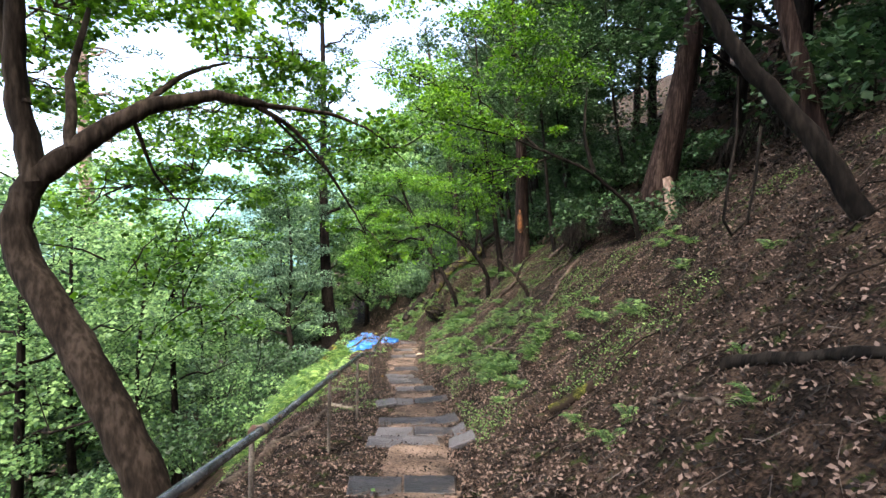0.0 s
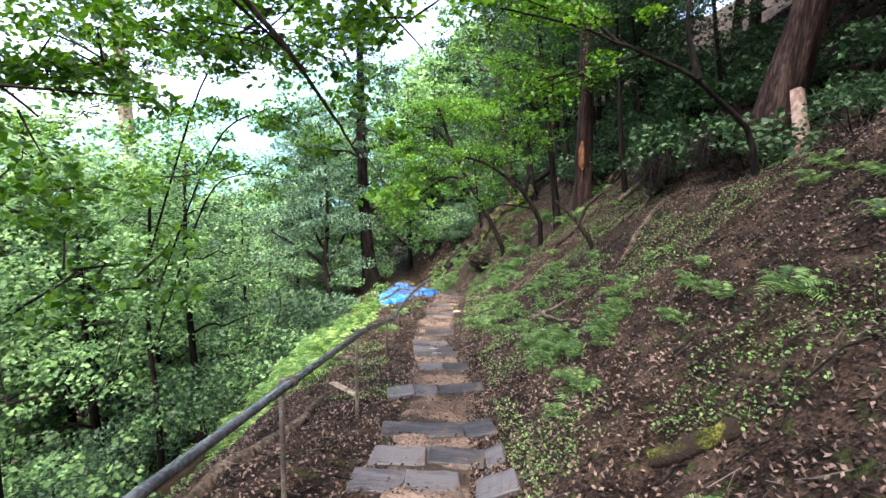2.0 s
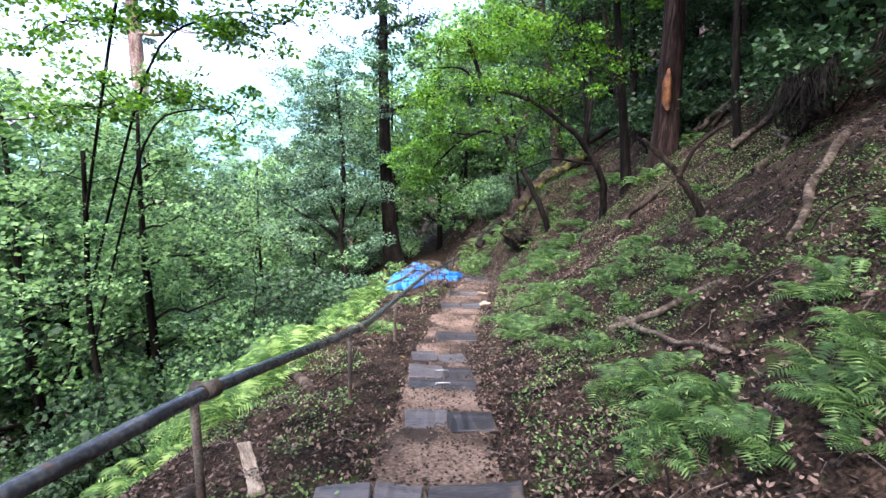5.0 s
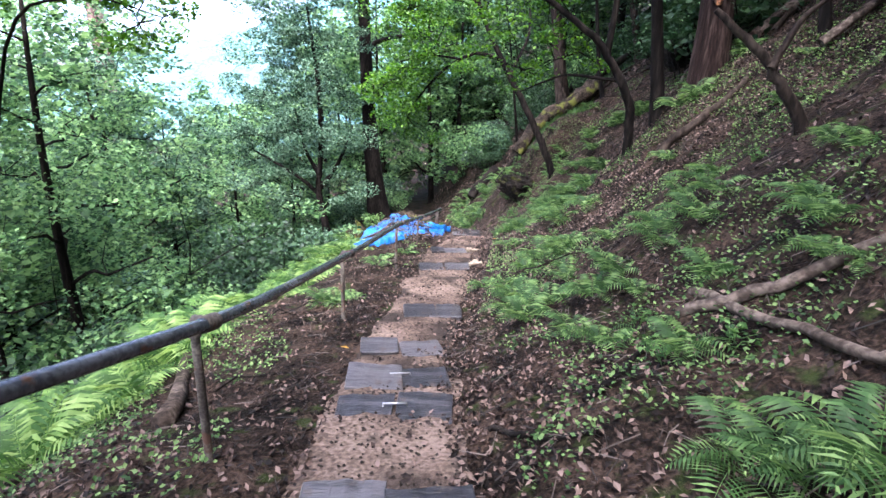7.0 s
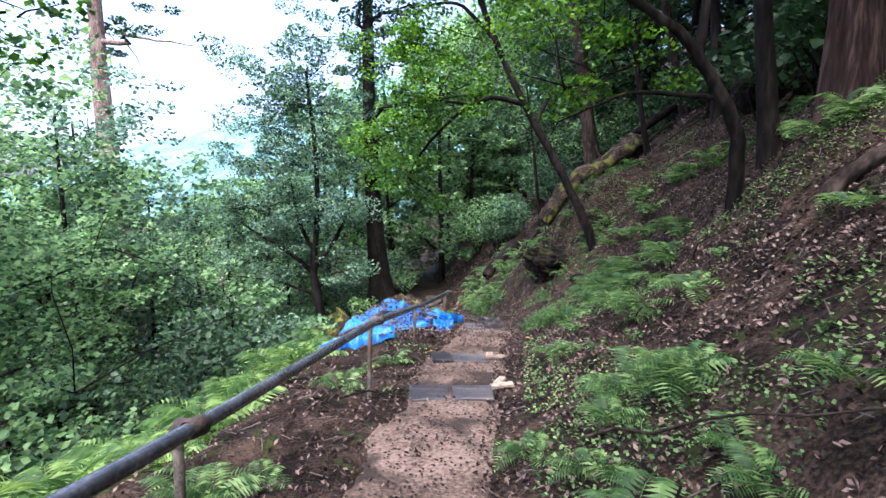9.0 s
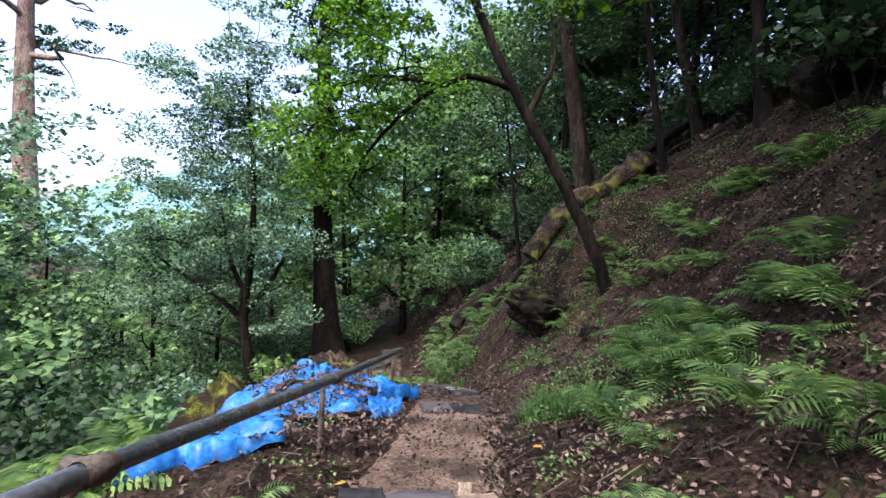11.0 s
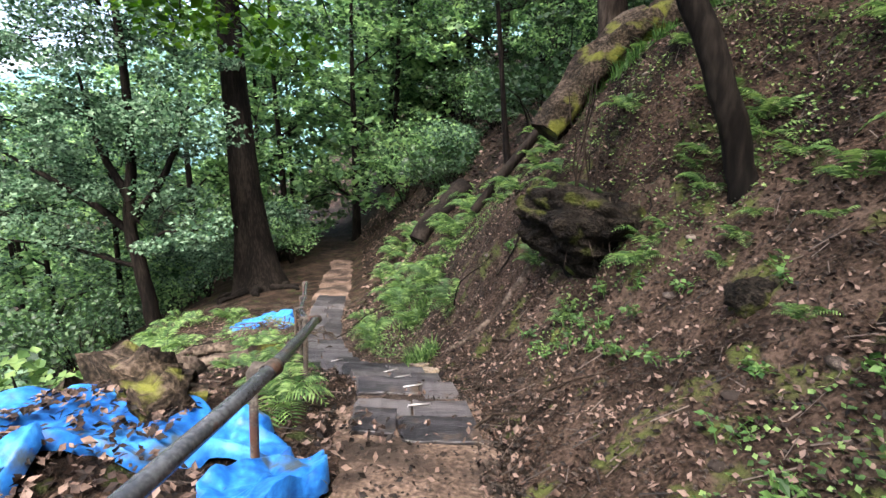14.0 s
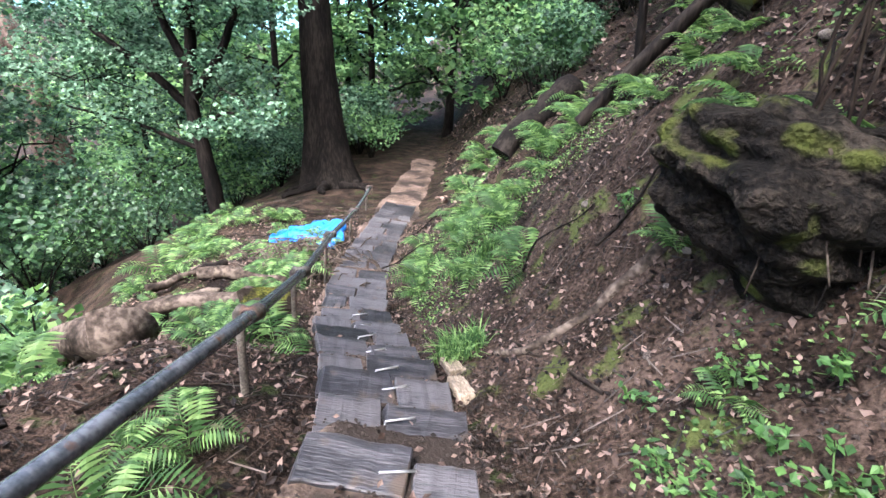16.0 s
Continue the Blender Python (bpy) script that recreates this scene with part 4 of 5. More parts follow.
# ---- boulder, logs, stumps ----
def lump(name, at, size, material, seed, label, category, rough=0.25, sub=4, group=""):
    bm = bmesh.new()
    bmesh.ops.create_icosphere(bm, subdivisions=sub, radius=1)
    for v in bm.verts:
        d = v.co + Vector((seed * 3.7, seed, 0))
        f = 1 + rough * noise.noise(d * 1.4) + 0.6 * rough * noise.noise(d * 3.1) + 0.25 * rough * noise.noise(d * 8)
        v.co = Vector((v.co.x * size[0], v.co.y * size[1], v.co.z * size[2])) * f
    me = bpy.data.meshes.new(name)
    bm.to_mesh(me)
    bm.free()
    for p in me.polygons:
        p.use_smooth = True
    me.materials.append(material)
    return put(name, me, label=label, category=category, group=group, at=at)


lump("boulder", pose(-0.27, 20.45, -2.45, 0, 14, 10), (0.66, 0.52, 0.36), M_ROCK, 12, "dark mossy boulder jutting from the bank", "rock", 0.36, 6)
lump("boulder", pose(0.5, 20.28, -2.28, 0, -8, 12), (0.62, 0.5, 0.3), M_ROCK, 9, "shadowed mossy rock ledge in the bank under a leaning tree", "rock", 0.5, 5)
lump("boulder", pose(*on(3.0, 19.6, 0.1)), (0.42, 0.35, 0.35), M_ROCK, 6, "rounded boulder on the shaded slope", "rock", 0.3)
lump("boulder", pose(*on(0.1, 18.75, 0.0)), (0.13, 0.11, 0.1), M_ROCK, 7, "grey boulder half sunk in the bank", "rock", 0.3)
for k in range(26):
    x, y = rng.uniform(-1.5, 0.6), rng.uniform(17.6, 22)
    s = rng.uniform(0.012, 0.045)
    lump("stone", pose(*on(x, y, 0.2 * s), 0, 0, rng.uniform(0, 360)), (s * 1.3, s, s * 0.6), M_STONE, k, "small brown stone lying on the bank", "stone", 0.3, 2, "bank stones")


def log(name, a, b, r0, r1, material, seed, label, category="log", sag=0.0, sides=12, lift=0.6, group="", wig=0.0, n=10, rough=0.07):
    """A fallen trunk or branch along the ground from a to b."""
    rng = np.random.default_rng(seed)
    p = bend((*a, 0), (*b, 0), 0, 0, n)
    w = rng.standard_normal((n, 2)) * wig
    w[0] = 0
    p[:, :2] += np.cumsum(w, 0)
    g = ground(p[:, 0], p[:, 1])
    k = np.linspace(0, 1, n)
    line = g[0] + (g[-1] - g[0]) * k
    p[:, 2] = np.maximum(line, g) * 0.5 + g * 0.5 + lift * (r0 + (r1 - r0) * k) + sag * np.sin(k * math.pi)
    o = p[0].copy()
    return put(name, Soup_mesh(name, [tube(p - o, np.linspace(r0, r1, n) * (1 + 0.08 * rng.standard_normal(n)), sides, rough, rng)], material), label=label, category=category, group=group, at=pose(*o))


log("fallen_log", (-0.55, 21.9), (1.6, 22.8), 0.18, 0.26, M_MOSSLOG, 1, "mossy fallen log lying down the slope", lift=1.5, sag=0.1, n=22, sides=16, rough=0.16)
log("fallen_log", (-1.3, 24.0), (4.2, 25.0), 0.07, 0.11, M_BARK_D, 2, "long dark fallen trunk propped on the slope", sag=0.5, lift=2.2)
log("fallen_log", (2.9, 17.2), (6.5, 18.4), 0.15, 0.17, M_LOG, 4, "grey fallen trunk lying up the slope", sag=0.1, lift=1.0)
log("fallen_log", (3.1, 16.2), (6.2, 16.6), 0.09, 0.1, M_LOG, 5, "thin fallen trunk lying up the slope", sag=0.15)
log("rotten_log", (-2.3, 25.4), (-1.5, 26.4), 0.2, 0.22, M_BARK_D, 6, "dark rotten log end sticking out of the bank", lift=1.0)
pb = np.array(on(4.75, 10.1))
put("peeled_log", Soup_mesh("peeled_log", [tube([(-0.15, -0.15, -0.08), (0.1, 0.1, 0.1), (0.28, 0.4, 0.4), (0.32, 0.6, 0.75), (0.36, 0.85, 1.2)], [0.11, 0.12, 0.12, 0.11, 0.1], 12, 0.08, np.random.default_rng(7))], M_BARK_P), label="brown peeled log leaning on the slope", category="log", at=pose(*pb))
log("cut_log", (-4.95, 20.45), (-3.75, 20.2), 0.19, 0.18, M_LOG, 8, "sawn pale log section lying on the verge", lift=0.7)
log("cut_log", (-3.9, 21.6), (-3.3, 20.9), 0.09, 0.1, M_LOG, 9, "sawn log section in a heap of cut wood", lift=1.2)
log("cut_log", (-4.2, 21.3), (-3.7, 20.7), 0.08, 0.08, M_LOG, 10, "sawn log section in a heap of cut wood", lift=0.9)
log("cut_log", (-4.4, 20.9), (-3.6, 21.2), 0.07, 0.08, M_LOG, 11, "sawn log section in a heap of cut wood", lift=2.6)
log("cut_log", (-4.7, 21.9), (-3.9, 22.2), 0.07, 0.07, M_LOG, 12, "sawn log section in a heap of cut wood", lift=0.9)
board(-3.45, 21.25, 0.42, 0.22, 55, 40, material=M_MOSS, group="", name="mossy_plank", label="yellow mossy plank leaning in the wood heap", thick=0.05, dz=0.16)
log("mossy_stump", (-3.25, 18.75), (-2.65, 18.3), 0.19, 0.15, M_MOSSLOG, 13, "rotten mossy stump with hollow side by the handrail", lift=0.2, n=14, sides=18, rough=0.3)
for k, (x, y, ln) in enumerate(((-3.2, 18.85, 0.5), (-3.05, 18.95, 0.6), (-2.8, 18.75, 0.4), (-3.3, 18.55, 0.45), (-2.6, 18.55, 0.35))):
    log("rotten_plank", (x, y), (x + ln * math.cos(2.6 + 0.25 * k), y + ln * math.sin(2.6 + 0.25 * k)), 0.06, 0.025, M_MOSSLOG, 140 + k, "splintered rotten wood leaning against the mossy stump", "wood", lift=2.2, n=6, sides=7, rough=0.25, group="rotten wood")
log("mossy_log", (-4.5, 17.35), (-3.75, 17.75), 0.28, 0.26, M_MOSS, 14, "thick log section covered with yellow-green moss", lift=0.8, n=14, sides=18, rough=0.14)
log("dead_branch", (2.05, 9.38), (3.08, 10.72), 0.03, 0.045, M_LOG, 15, "grey dead branch lying down the slope", "branch", lift=1.2, wig=0.03)
log("mossy_log", (1.3, 4.75), (1.75, 4.6), 0.06, 0.07, M_MOSS, 16, "short mossy log lying on leaf litter", lift=0.4)
log("dead_branch", (2.2, 2.95), (2.4, 1.7), 0.045, 0.035, M_BARK_D, 17, "dark rotting branch half buried in leaf litter", "branch")
log("dead_branch", (1.85, 3.4), (1.8, 2.35), 0.025, 0.018, M_LOG, 18, "dead branch lying on leaf litter", "branch", wig=0.02)
log("dead_branch", (0.95, 10.1), (1.25, 8.5), 0.03, 0.025, M_LOG, 19, "bent dead branch lying on the slope", "branch", wig=0.04)
log("dead_branch", (0.3, 9.3), (0.85, 10.0), 0.02, 0.015, M_BARK_D, 20, "thin dead branch lying on the slope", "branch", wig=0.03)
log("dead_branch", (-0.15, 9.35), (0.35, 8.95), 0.015, 0.012, M_BARK_D, 21, "thin dead branch lying at the trail edge", "branch", wig=0.02)
log("dead_branch", (0.86, 9.95), (1.6, 9.5), 0.035, 0.025, M_LOG, 22, "dead branch with an orange broken end", "branch", wig=0.03)
log("tree_root", (-1.5, 20.8), (-0.75, 20.85), 0.02, 0.035, M_LOG, 23, "exposed brown tree root on the bank", "root", wig=0.04)
log("tree_root", (1.55, 14.0), (2.45, 14.3), 0.07, 0.04, M_BARK, 24, "curved root below the scarred cedar", "root", wig=0.06)
log("fallen_log", (-3.6, 11.6), (-2.1, 9.2), 0.05, 0.06, M_LOG, 25, "thin fallen trunk lying outside the handrail", wig=0.03)
log("fallen_log", (-2.1, 4.2), (-1.9, 7.4), 0.06, 0.05, M_LOG, 26, "brown log edging the slope outside the handrail", wig=0.02)
log("dead_branch", (-3.9, 16.5), (-2.5, 17.9), 0.035, 0.02, M_LOG, 27, "bent dead branch lying across a blue tarpaulin", "branch", lift=3.5, wig=0.05)
log("dead_branch", (-3.3, 16.1), (-2.3, 17.0), 0.03, 0.02, M_BARK, 28, "bent dead branch lying across a blue tarpaulin", "branch", lift=3.5, wig=0.05)
log("dead_branch", (-3.0, 17.2), (-1.95, 18.25), 0.02, 0.012, M_BARK, 29, "thin dead branch lying across a blue tarpaulin", "branch", lift=4, wig=0.04)
sn = np.array(on(2.1, 11.8))
drawn_tree("dead_snag", [([sn + (0.1, 0, -0.2), sn + (-0.1, 0, 0.25), sn + (-0.35, 0.05, 0.6), sn + (-0.75, 0.1, 0.95)], 0.06, 0.025), ([sn + (-0.3, 0, 0.5), sn + (-0.1, 0.1, 0.9), sn + (0.3, 0.2, 1.2)], 0.035, 0.012)], "dead forked stump leaning on the slope", M_BARK, M_LEAF, 61, [])
for x, y in ((0.9, 22.6),):
    b = np.array(on(x, y))
    drawn_tree("dead_snag", [([b + (0, 0, -0.2), b + (-0.1, 0, 0.4), b + (-0.3, 0.05, 0.9)], 0.07, 0.03)], "short dead stump leaning on the slope", M_BARK, M_LEAF, int(62 + y), [])

# tangle of dead limbs on the shaded upper slope
tangle = np.random.default_rng(77)
for k in range(26):
    x, y = tangle.uniform(2.4, 6.0), tangle.uniform(11.5, 25)
    if y > 20:
        x -= 1.6
    a, ln = tangle.uniform(-0.5, 1.2), tangle.uniform(0.8, 2.4)
    log("dead_limb", (x, y), (x + ln * math.cos(a), y + ln * math.sin(a)), 0.02 + 0.04 * tangle.random(), 0.018, (M_BARK_D, M_BARK, M_LOG)[k % 3], 200 + k, "crooked dead limb lying across the shaded slope", "branch", wig=0.07, lift=1.5, sag=0.12 * tangle.random(), n=9, sides=8, group="dead limbs")
# loose sticks
stick_src = []
for k in range(5):
    r = np.random.default_rng(70 + k)
    p = bend((-0.5, 0, 0), (0.5, 0, 0), 0.02, 0.035, 7, r)
    stick_src.append(Soup_mesh("stick", [tube(p, np.linspace(0.011, 0.004, 7), 5)], (M_BARK_D, M_BARK, M_BARK, M_LOG, M_BARK_D)[k]))
for k in range(170):
    y = rng.uniform(0.5, 26)
    d = rng.choice([-1, 1], p=[0.3, 0.7])
    x = float(trail(y)[0]) + d * rng.uniform(0.55, 2.2 if d < 0 else 7.0)
    a = rng.uniform(0, 360)
    ln = rng.uniform(0.35, 1.0) + 0.9 * rng.random() ** 4
    c, s = math.cos(radians(a)) * ln / 2, math.sin(radians(a)) * ln / 2
    rise = math.degrees(math.atan2(gz(x + c, y + s) - gz(x - c, y - s), ln))
    put("stick", stick_src[k % 5], label="thin dead stick lying on the forest floor", category="stick", group="sticks",
        at=pose(x, y, (gz(x + c, y + s) + gz(x - c, y - s)) / 2 + 0.015) @ pose(0, 0, 0, 0, 0, a) @ pose(0, 0, 0, 0, -rise, 0) @ Matrix.Diagonal((ln, 1, 1, 1)))


# ---- tarpaulins ----
def tarp(x0, y0, rx, ry, turn, seed, label, lift=0.03, name="tarpaulin"):
    """A crumpled sheet that lies over the ground."""
    r = np.random.default_rng(seed)
    nr, na = 30, 100
    a = np.linspace(0, 2 * np.pi, na, endpoint=False)
    edge = 1 + 0.16 * np.sin(3 * a + seed) + 0.1 * np.sin(7 * a + 2 * seed) + 0.06 * np.sin(13 * a)
    s = np.linspace(0.01, 1, nr)[:, None]
    X, Y = rx * s * edge * np.cos(a), ry * s * edge * np.sin(a)
    c, sn = math.cos(radians(turn)), math.sin(radians(turn))
    GX, GY = x0 + X * c - Y * sn, y0 + X * sn + Y * c
    fold = np.abs(wob(GX * 2.2 + seed, GY * 2.2)) * 0.14 + np.abs(wob(GX * 5 + seed, GY * 3.2)) * 0.16 + np.abs(wob(GX * 13 + 4 * GY, GY * 7 + seed)) * 0.07
    Z = ground(GX, GY) + lift + fold * (0.4 + 0.6 * s)
    Z[-1] -= lift + 0.05
    v = np.stack([GX - x0, GY - y0, Z - gz(x0, y0)], -1).reshape(-1, 3)
    i, j = np.meshgrid(np.arange(nr - 1), np.arange(na), indexing="ij")
    i, j = i.ravel(), j.ravel()
    q = np.stack([i * na + j, (i + 1) * na + j, (i + 1) * na + (j + 1) % na, i * na + (j + 1) % na], 1)
    cap = np.array([[0, j, j + 1, j + 2] for j in range(1, na - 2, 2)])
    put(name, mesh_of(name, v, np.concatenate([q, cap]), M_TARP, True), label=label, category="tarpaulin", at=pose(*on(x0, y0)))


tarp(-3.0, 17.1, 0.8, 0.65, 20, 3, "crumpled blue tarpaulin spread over a leafy mound")
tarp(-2.85, 15.75, 0.5, 0.42, 70, 5, "faded blue tarpaulin hanging over the verge", 0.1)
tarp(-2.75, 18.2, 0.6, 0.35, 10, 8, "crumpled blue tarpaulin strip among leaves")
tarp(-2.03, 17.85, 0.13, 0.34, -20, 11, "torn blue tarpaulin strip draped at the trail edge", 0.09)
tarp(-1.98, 17.1, 0.14, 0.2, 10, 13, "scrap of blue tarpaulin at the trail edge", 0.05)
tarp(-4.85, 24.4, 0.5, 0.62, 20, 17, "small blue tarpaulin on the verge near the great cedar", 0.06)


# ---- ferns ----
def frond_mesh(seed, length, material):
    """One arching frond with pinnae on both sides, along +x."""
    r = np.random.default_rng(seed)
    n = 17
    t = np.linspace(0, 1, n)
    rise = r.uniform(0.6, 1.0)
    p = np.stack([length * t * (1 - 0.15 * t), 0.04 * length * np.sin(3 * t + seed), length * (rise * t - (rise + 0.12) * 0.85 * t ** 2.2)], 1)
    s = Soup()
    s.add(*tube(p[::2], np.linspace(0.005, 0.0015, len(p[::2])), 4, cap=False))
    for k in range(2, n):
        w = length * 0.34 * math.sin(math.pi * (0.12 + 0.85 * t[k])) ** 0.8 * r.uniform(0.85, 1.1)
        f = p[k] - p[k - 1]
        f /= np.linalg.norm(f)
        for sd in (-1, 1):
            out = np.array([0.35 * f[0], sd, 0.1 * f[2]]) / 1.06
            tip = p[k] + out * w + np.array([0, 0, -0.22 * w])
            m1, b = p[k] + out * w * 0.4, 0.36 * length / n
            fw = f * b
            s.add([p[k] - fw * 0.8, m1 - fw * 1.1, tip, m1 + fw * 1.1 + (0, 0, 0.01 * length)], [[0, 1, 2, 3]])
    return s.mesh("frond", material)


FRONDS = {m.name: [frond_mesh(80 + k, 1.0, m) for k in range(4)] for m in (M_FERN, M_FERN_Y)}


def fern(x, y, size, n, material, label, group):
    root = thing("fern", pose(*on(x, y, -0.01)), label, "fern", group)
    r = random.Random(int(x * 977 + y * 331))
    for k in range(n):
        sc = size * r.uniform(0.7, 1.15)
        put("frond", FRONDS[material.name][r.randrange(4)], root, at=pose(0, 0, 0, 0, r.uniform(-28, 6), 360 * k / n + r.uniform(-25, 25)) @ Matrix.Scale(sc, 4))


def fern_patch(x0, x1, y0, y1, n, size, material, label, group, seed, fronds=7, verge=False):
    r = np.random.default_rng(seed)
    for _ in range(n):
        y = r.uniform(y0, y1)
        x = r.uniform(x0, x1) + (float(trail(y)[0]) if verge else 0)
        fern(x, y, size * r.uniform(0.65, 1.25), fronds + int(r.integers(-1, 3)), material, label, group)


G1, G2, G3 = "green fern growing on the leaf-strewn slope", "yellow-green fern on the verge outside the handrail", "lush green fern on the bank"
fern_patch(-2.75, -1.85, 8.6, 16.2, 42, 0.6, M_FERN_Y, G2, "verge ferns", 1, 7, True)
fern_patch(-3.4, -2.6, 7.5, 13, 8, 0.6, M_FERN_Y, G2, "verge ferns", 2, 7, True)
fern_patch(-1.2, -0.8, 11.5, 16, 6, 0.35, M_FERN, "small green fern beside a handrail post", "rail ferns", 3, 6, True)
fern_patch(1.0, 2.0, 7.2, 8.6, 9, 0.32, M_FERN, G1, "slope ferns", 4, 8, True)
fern_patch(1.9, 3.2, 7.5, 11.5, 18, 0.3, M_FERN, G1, "slope ferns", 5, 8, True)
fern_patch(0.9, 2.6, 9.6, 15.5, 18, 0.25, M_FERN, G1, "slope ferns", 6, 8, True)
fern_patch(2.2, 4.4, 12, 18, 10, 0.4, M_FERN, G1, "slope ferns", 7, 8, True)
fern_patch(1.4, 2.2, 15.6, 17.4, 12, 0.5, M_FERN, G3, "bank ferns", 8, 9, True)
fern_patch(2.4, 3.6, 16, 19, 8, 0.45, M_FERN, G3, "bank ferns", 9, 8, True)
fern_patch(1.15, 3.2, 22.2, 28.5, 32, 0.55, M_FERN, G3, "bank ferns", 10, 9, True)
fern_patch(-1.2, 0.6, 22.6, 25, 10, 0.42, M_FERN, G3, "bank ferns", 11, 8)
fern_patch(-0.5, 1.4, 19.2, 21.2, 7, 0.32, M_FERN, G3, "bank ferns", 12, 7)
fern_patch(-1.6, -0.75, 18.9, 24.5, 16, 0.3, M_FERN, "green fern beside the handrail and cut wood", "rail ferns", 13, 7, True)
fern_patch(1.2, 2.4, 18.2, 19.9, 9, 0.2, M_FERN, G3, "bank ferns", 18, 7, True)
fern_patch(-3.6, -1.5, 19.3, 25.5, 18, 0.42, M_FERN, "bright fern among cut wood on the verge", "verge ferns", 14, 7, True)
fern_patch(1.1, 2.7, 5.2, 8.2, 13, 0.34, M_FERN, G1, "slope ferns", 21, 9, True)
fern_patch(2.5, 4.3, 5.5, 10.5, 8, 0.32, M_FERN, G1, "slope ferns", 22, 8, True)
fern_patch(0.85, 1.7, 9.5, 15, 12, 0.38, M_FERN, G1, "slope ferns", 23, 9, True)
fern_patch(1.3, 2.8, 19.6, 22.5, 9, 0.34, M_FERN, G3, "bank ferns", 24, 8, True)
fern_patch(2.2, 4.0, 18, 24, 8, 0.42, M_FERN, G3, "bank ferns", 25, 8, True)
fern_patch(0.7, 1.5, 21.6, 24.5, 14, 0.4, M_FERN, G3, "bank ferns", 31, 8, True)
fern_patch(-1.5, -0.7, 20.5, 23.5, 10, 0.42, M_FERN, "green fern beside the handrail and cut wood", "rail ferns", 32, 8, True)
fern_patch(0.15, 0.7, 19.7, 20.4, 6, 0.3, M_FERN, "small green fern hanging beside the mossy boulder", "boulder ferns", 26, 7)
fern_patch(1.4, 3.5, 0.8, 4.5, 6, 0.22, M_FERN, "small fern growing through dark leaf litter", "slope ferns", 16, 6, True)


for x, y, size in ((0.67, 16.8, 0.6), (0.18, 16.83, 0.5), (-0.2, 15.85, 0.45), (0.3, 15.2, 0.5), (0.26, 16.1, 0.5), (0.9, 16.2, 0.5), (-0.1, 11.6, 0.42), (0.43, 14.63, 0.45), (0.75, 14.2, 0.42),
                   (0.62, 10.86, 0.34), (0.76, 8.68, 0.36), (1.23, 7.98, 0.4), (1.2, 7.55, 0.38), (-0.5, 12.67, 0.28), (0.0, 13.4, 0.32)):
    fern(x, y, size, 9, M_FERN, "broad green fern with arching fronds on the bank", "bank ferns")


# ---- leafy herbs on the bank ----
def herb(x, y, r, h, seed):
    g = np.random.default_rng(seed)
    root = thing("bank_herb", pose(*on(x, y)), "small leafy green herb rooted in the earth bank", "herb", "bank herbs")
    crown = Soup()
    for k in range(int(g.integers(3, 6))):
        a, w = g.uniform(0, 6.28), r * g.uniform(0.4, 1)
        e = np.array([math.cos(a) * w, math.sin(a) * w, h * g.uniform(0.5, 1.1)])
        q = bend((0, 0, -0.04), e, 0.3 * h, 0.006, 6, g)
        put("stem", Soup_mesh("stem", [tube(q, np.linspace(0.0035, 0.0015, 6), 5)], M_FERN), root)
        c = np.repeat(q[2:], 3, 0) + g.standard_normal((12, 3)) * 0.016
        crown.add(*leaves(c, 0.04, g, 0.7, 0.3, 0.15))
    put("foliage", crown.mesh("foliage", M_HERB), root)


for k, (x, y) in enumerate(((-0.33, 19.74), (-0.56, 19.24), (-0.46, 19.1), (-0.75, 19.54), (-0.45, 19.41), (-0.28, 19.3), (-0.62, 19.38), (-0.5, 19.6), (-0.38, 19.0), (-0.2, 19.55), (-0.84, 20.0), (-0.55, 19.9),
                             (-0.05, 19.2), (-0.3, 18.7), (-0.1, 18.3), (0.1, 17.9), (-0.35, 18.0), (0.2, 18.7), (-0.6, 20.9), (-0.9, 21.2), (0.3, 17.2), (0.1, 16.8), (-0.2, 17.4), (0.5, 17.6))):
    herb(x, y, 0.12, 0.11, 300 + k)
g = np.random.default_rng(17)
for k in range(26):
    y = g.uniform(7.5, 19.5)
    herb(float(trail(y)[0]) + g.uniform(0.75, 2.8), y, 0.13, 0.11, 400 + k)


# ---- grass tufts and hanging roots ----
def tuft(x, y, r, h, n, material, seed, label, name="grass_tuft", category="grass", hang=0.0):
    g = np.random.default_rng(seed)
    s = Soup()
    for _ in range(n):
        a, w = g.uniform(0, 2 * math.pi), r * math.sqrt(g.uniform(0, 1))
        bx, by = math.cos(a) * w, math.sin(a) * w
        bz = gz(x + bx, y + by) - gz(x, y)
        o, ln = g.uniform(0, 2 * math.pi), h * g.uniform(0.5, 1.2)
        d = np.array([math.cos(o), math.sin(o), 0])
        e = np.array([-d[1], d[0], 0]) * 0.006
        b = np.array([bx, by, bz + hang])
        k = -1 if hang else 1
        m, t = b + d * ln * 0.3 + (0, 0, k * ln * 0.6), b + d * ln * 0.75 + (0, 0, k * ln * 0.7)
        s.add([b - e, b + e, m + e * 0.8, m - e * 0.8], [[0, 1, 2, 3]])
        s.add([m - e * 0.8, m + e * 0.8, t + e * 0.15, t - e * 0.15], [[0, 1, 2, 3]])
    put(name, s.mesh(name, material), label=label, category=category, at=pose(*on(x, y)))


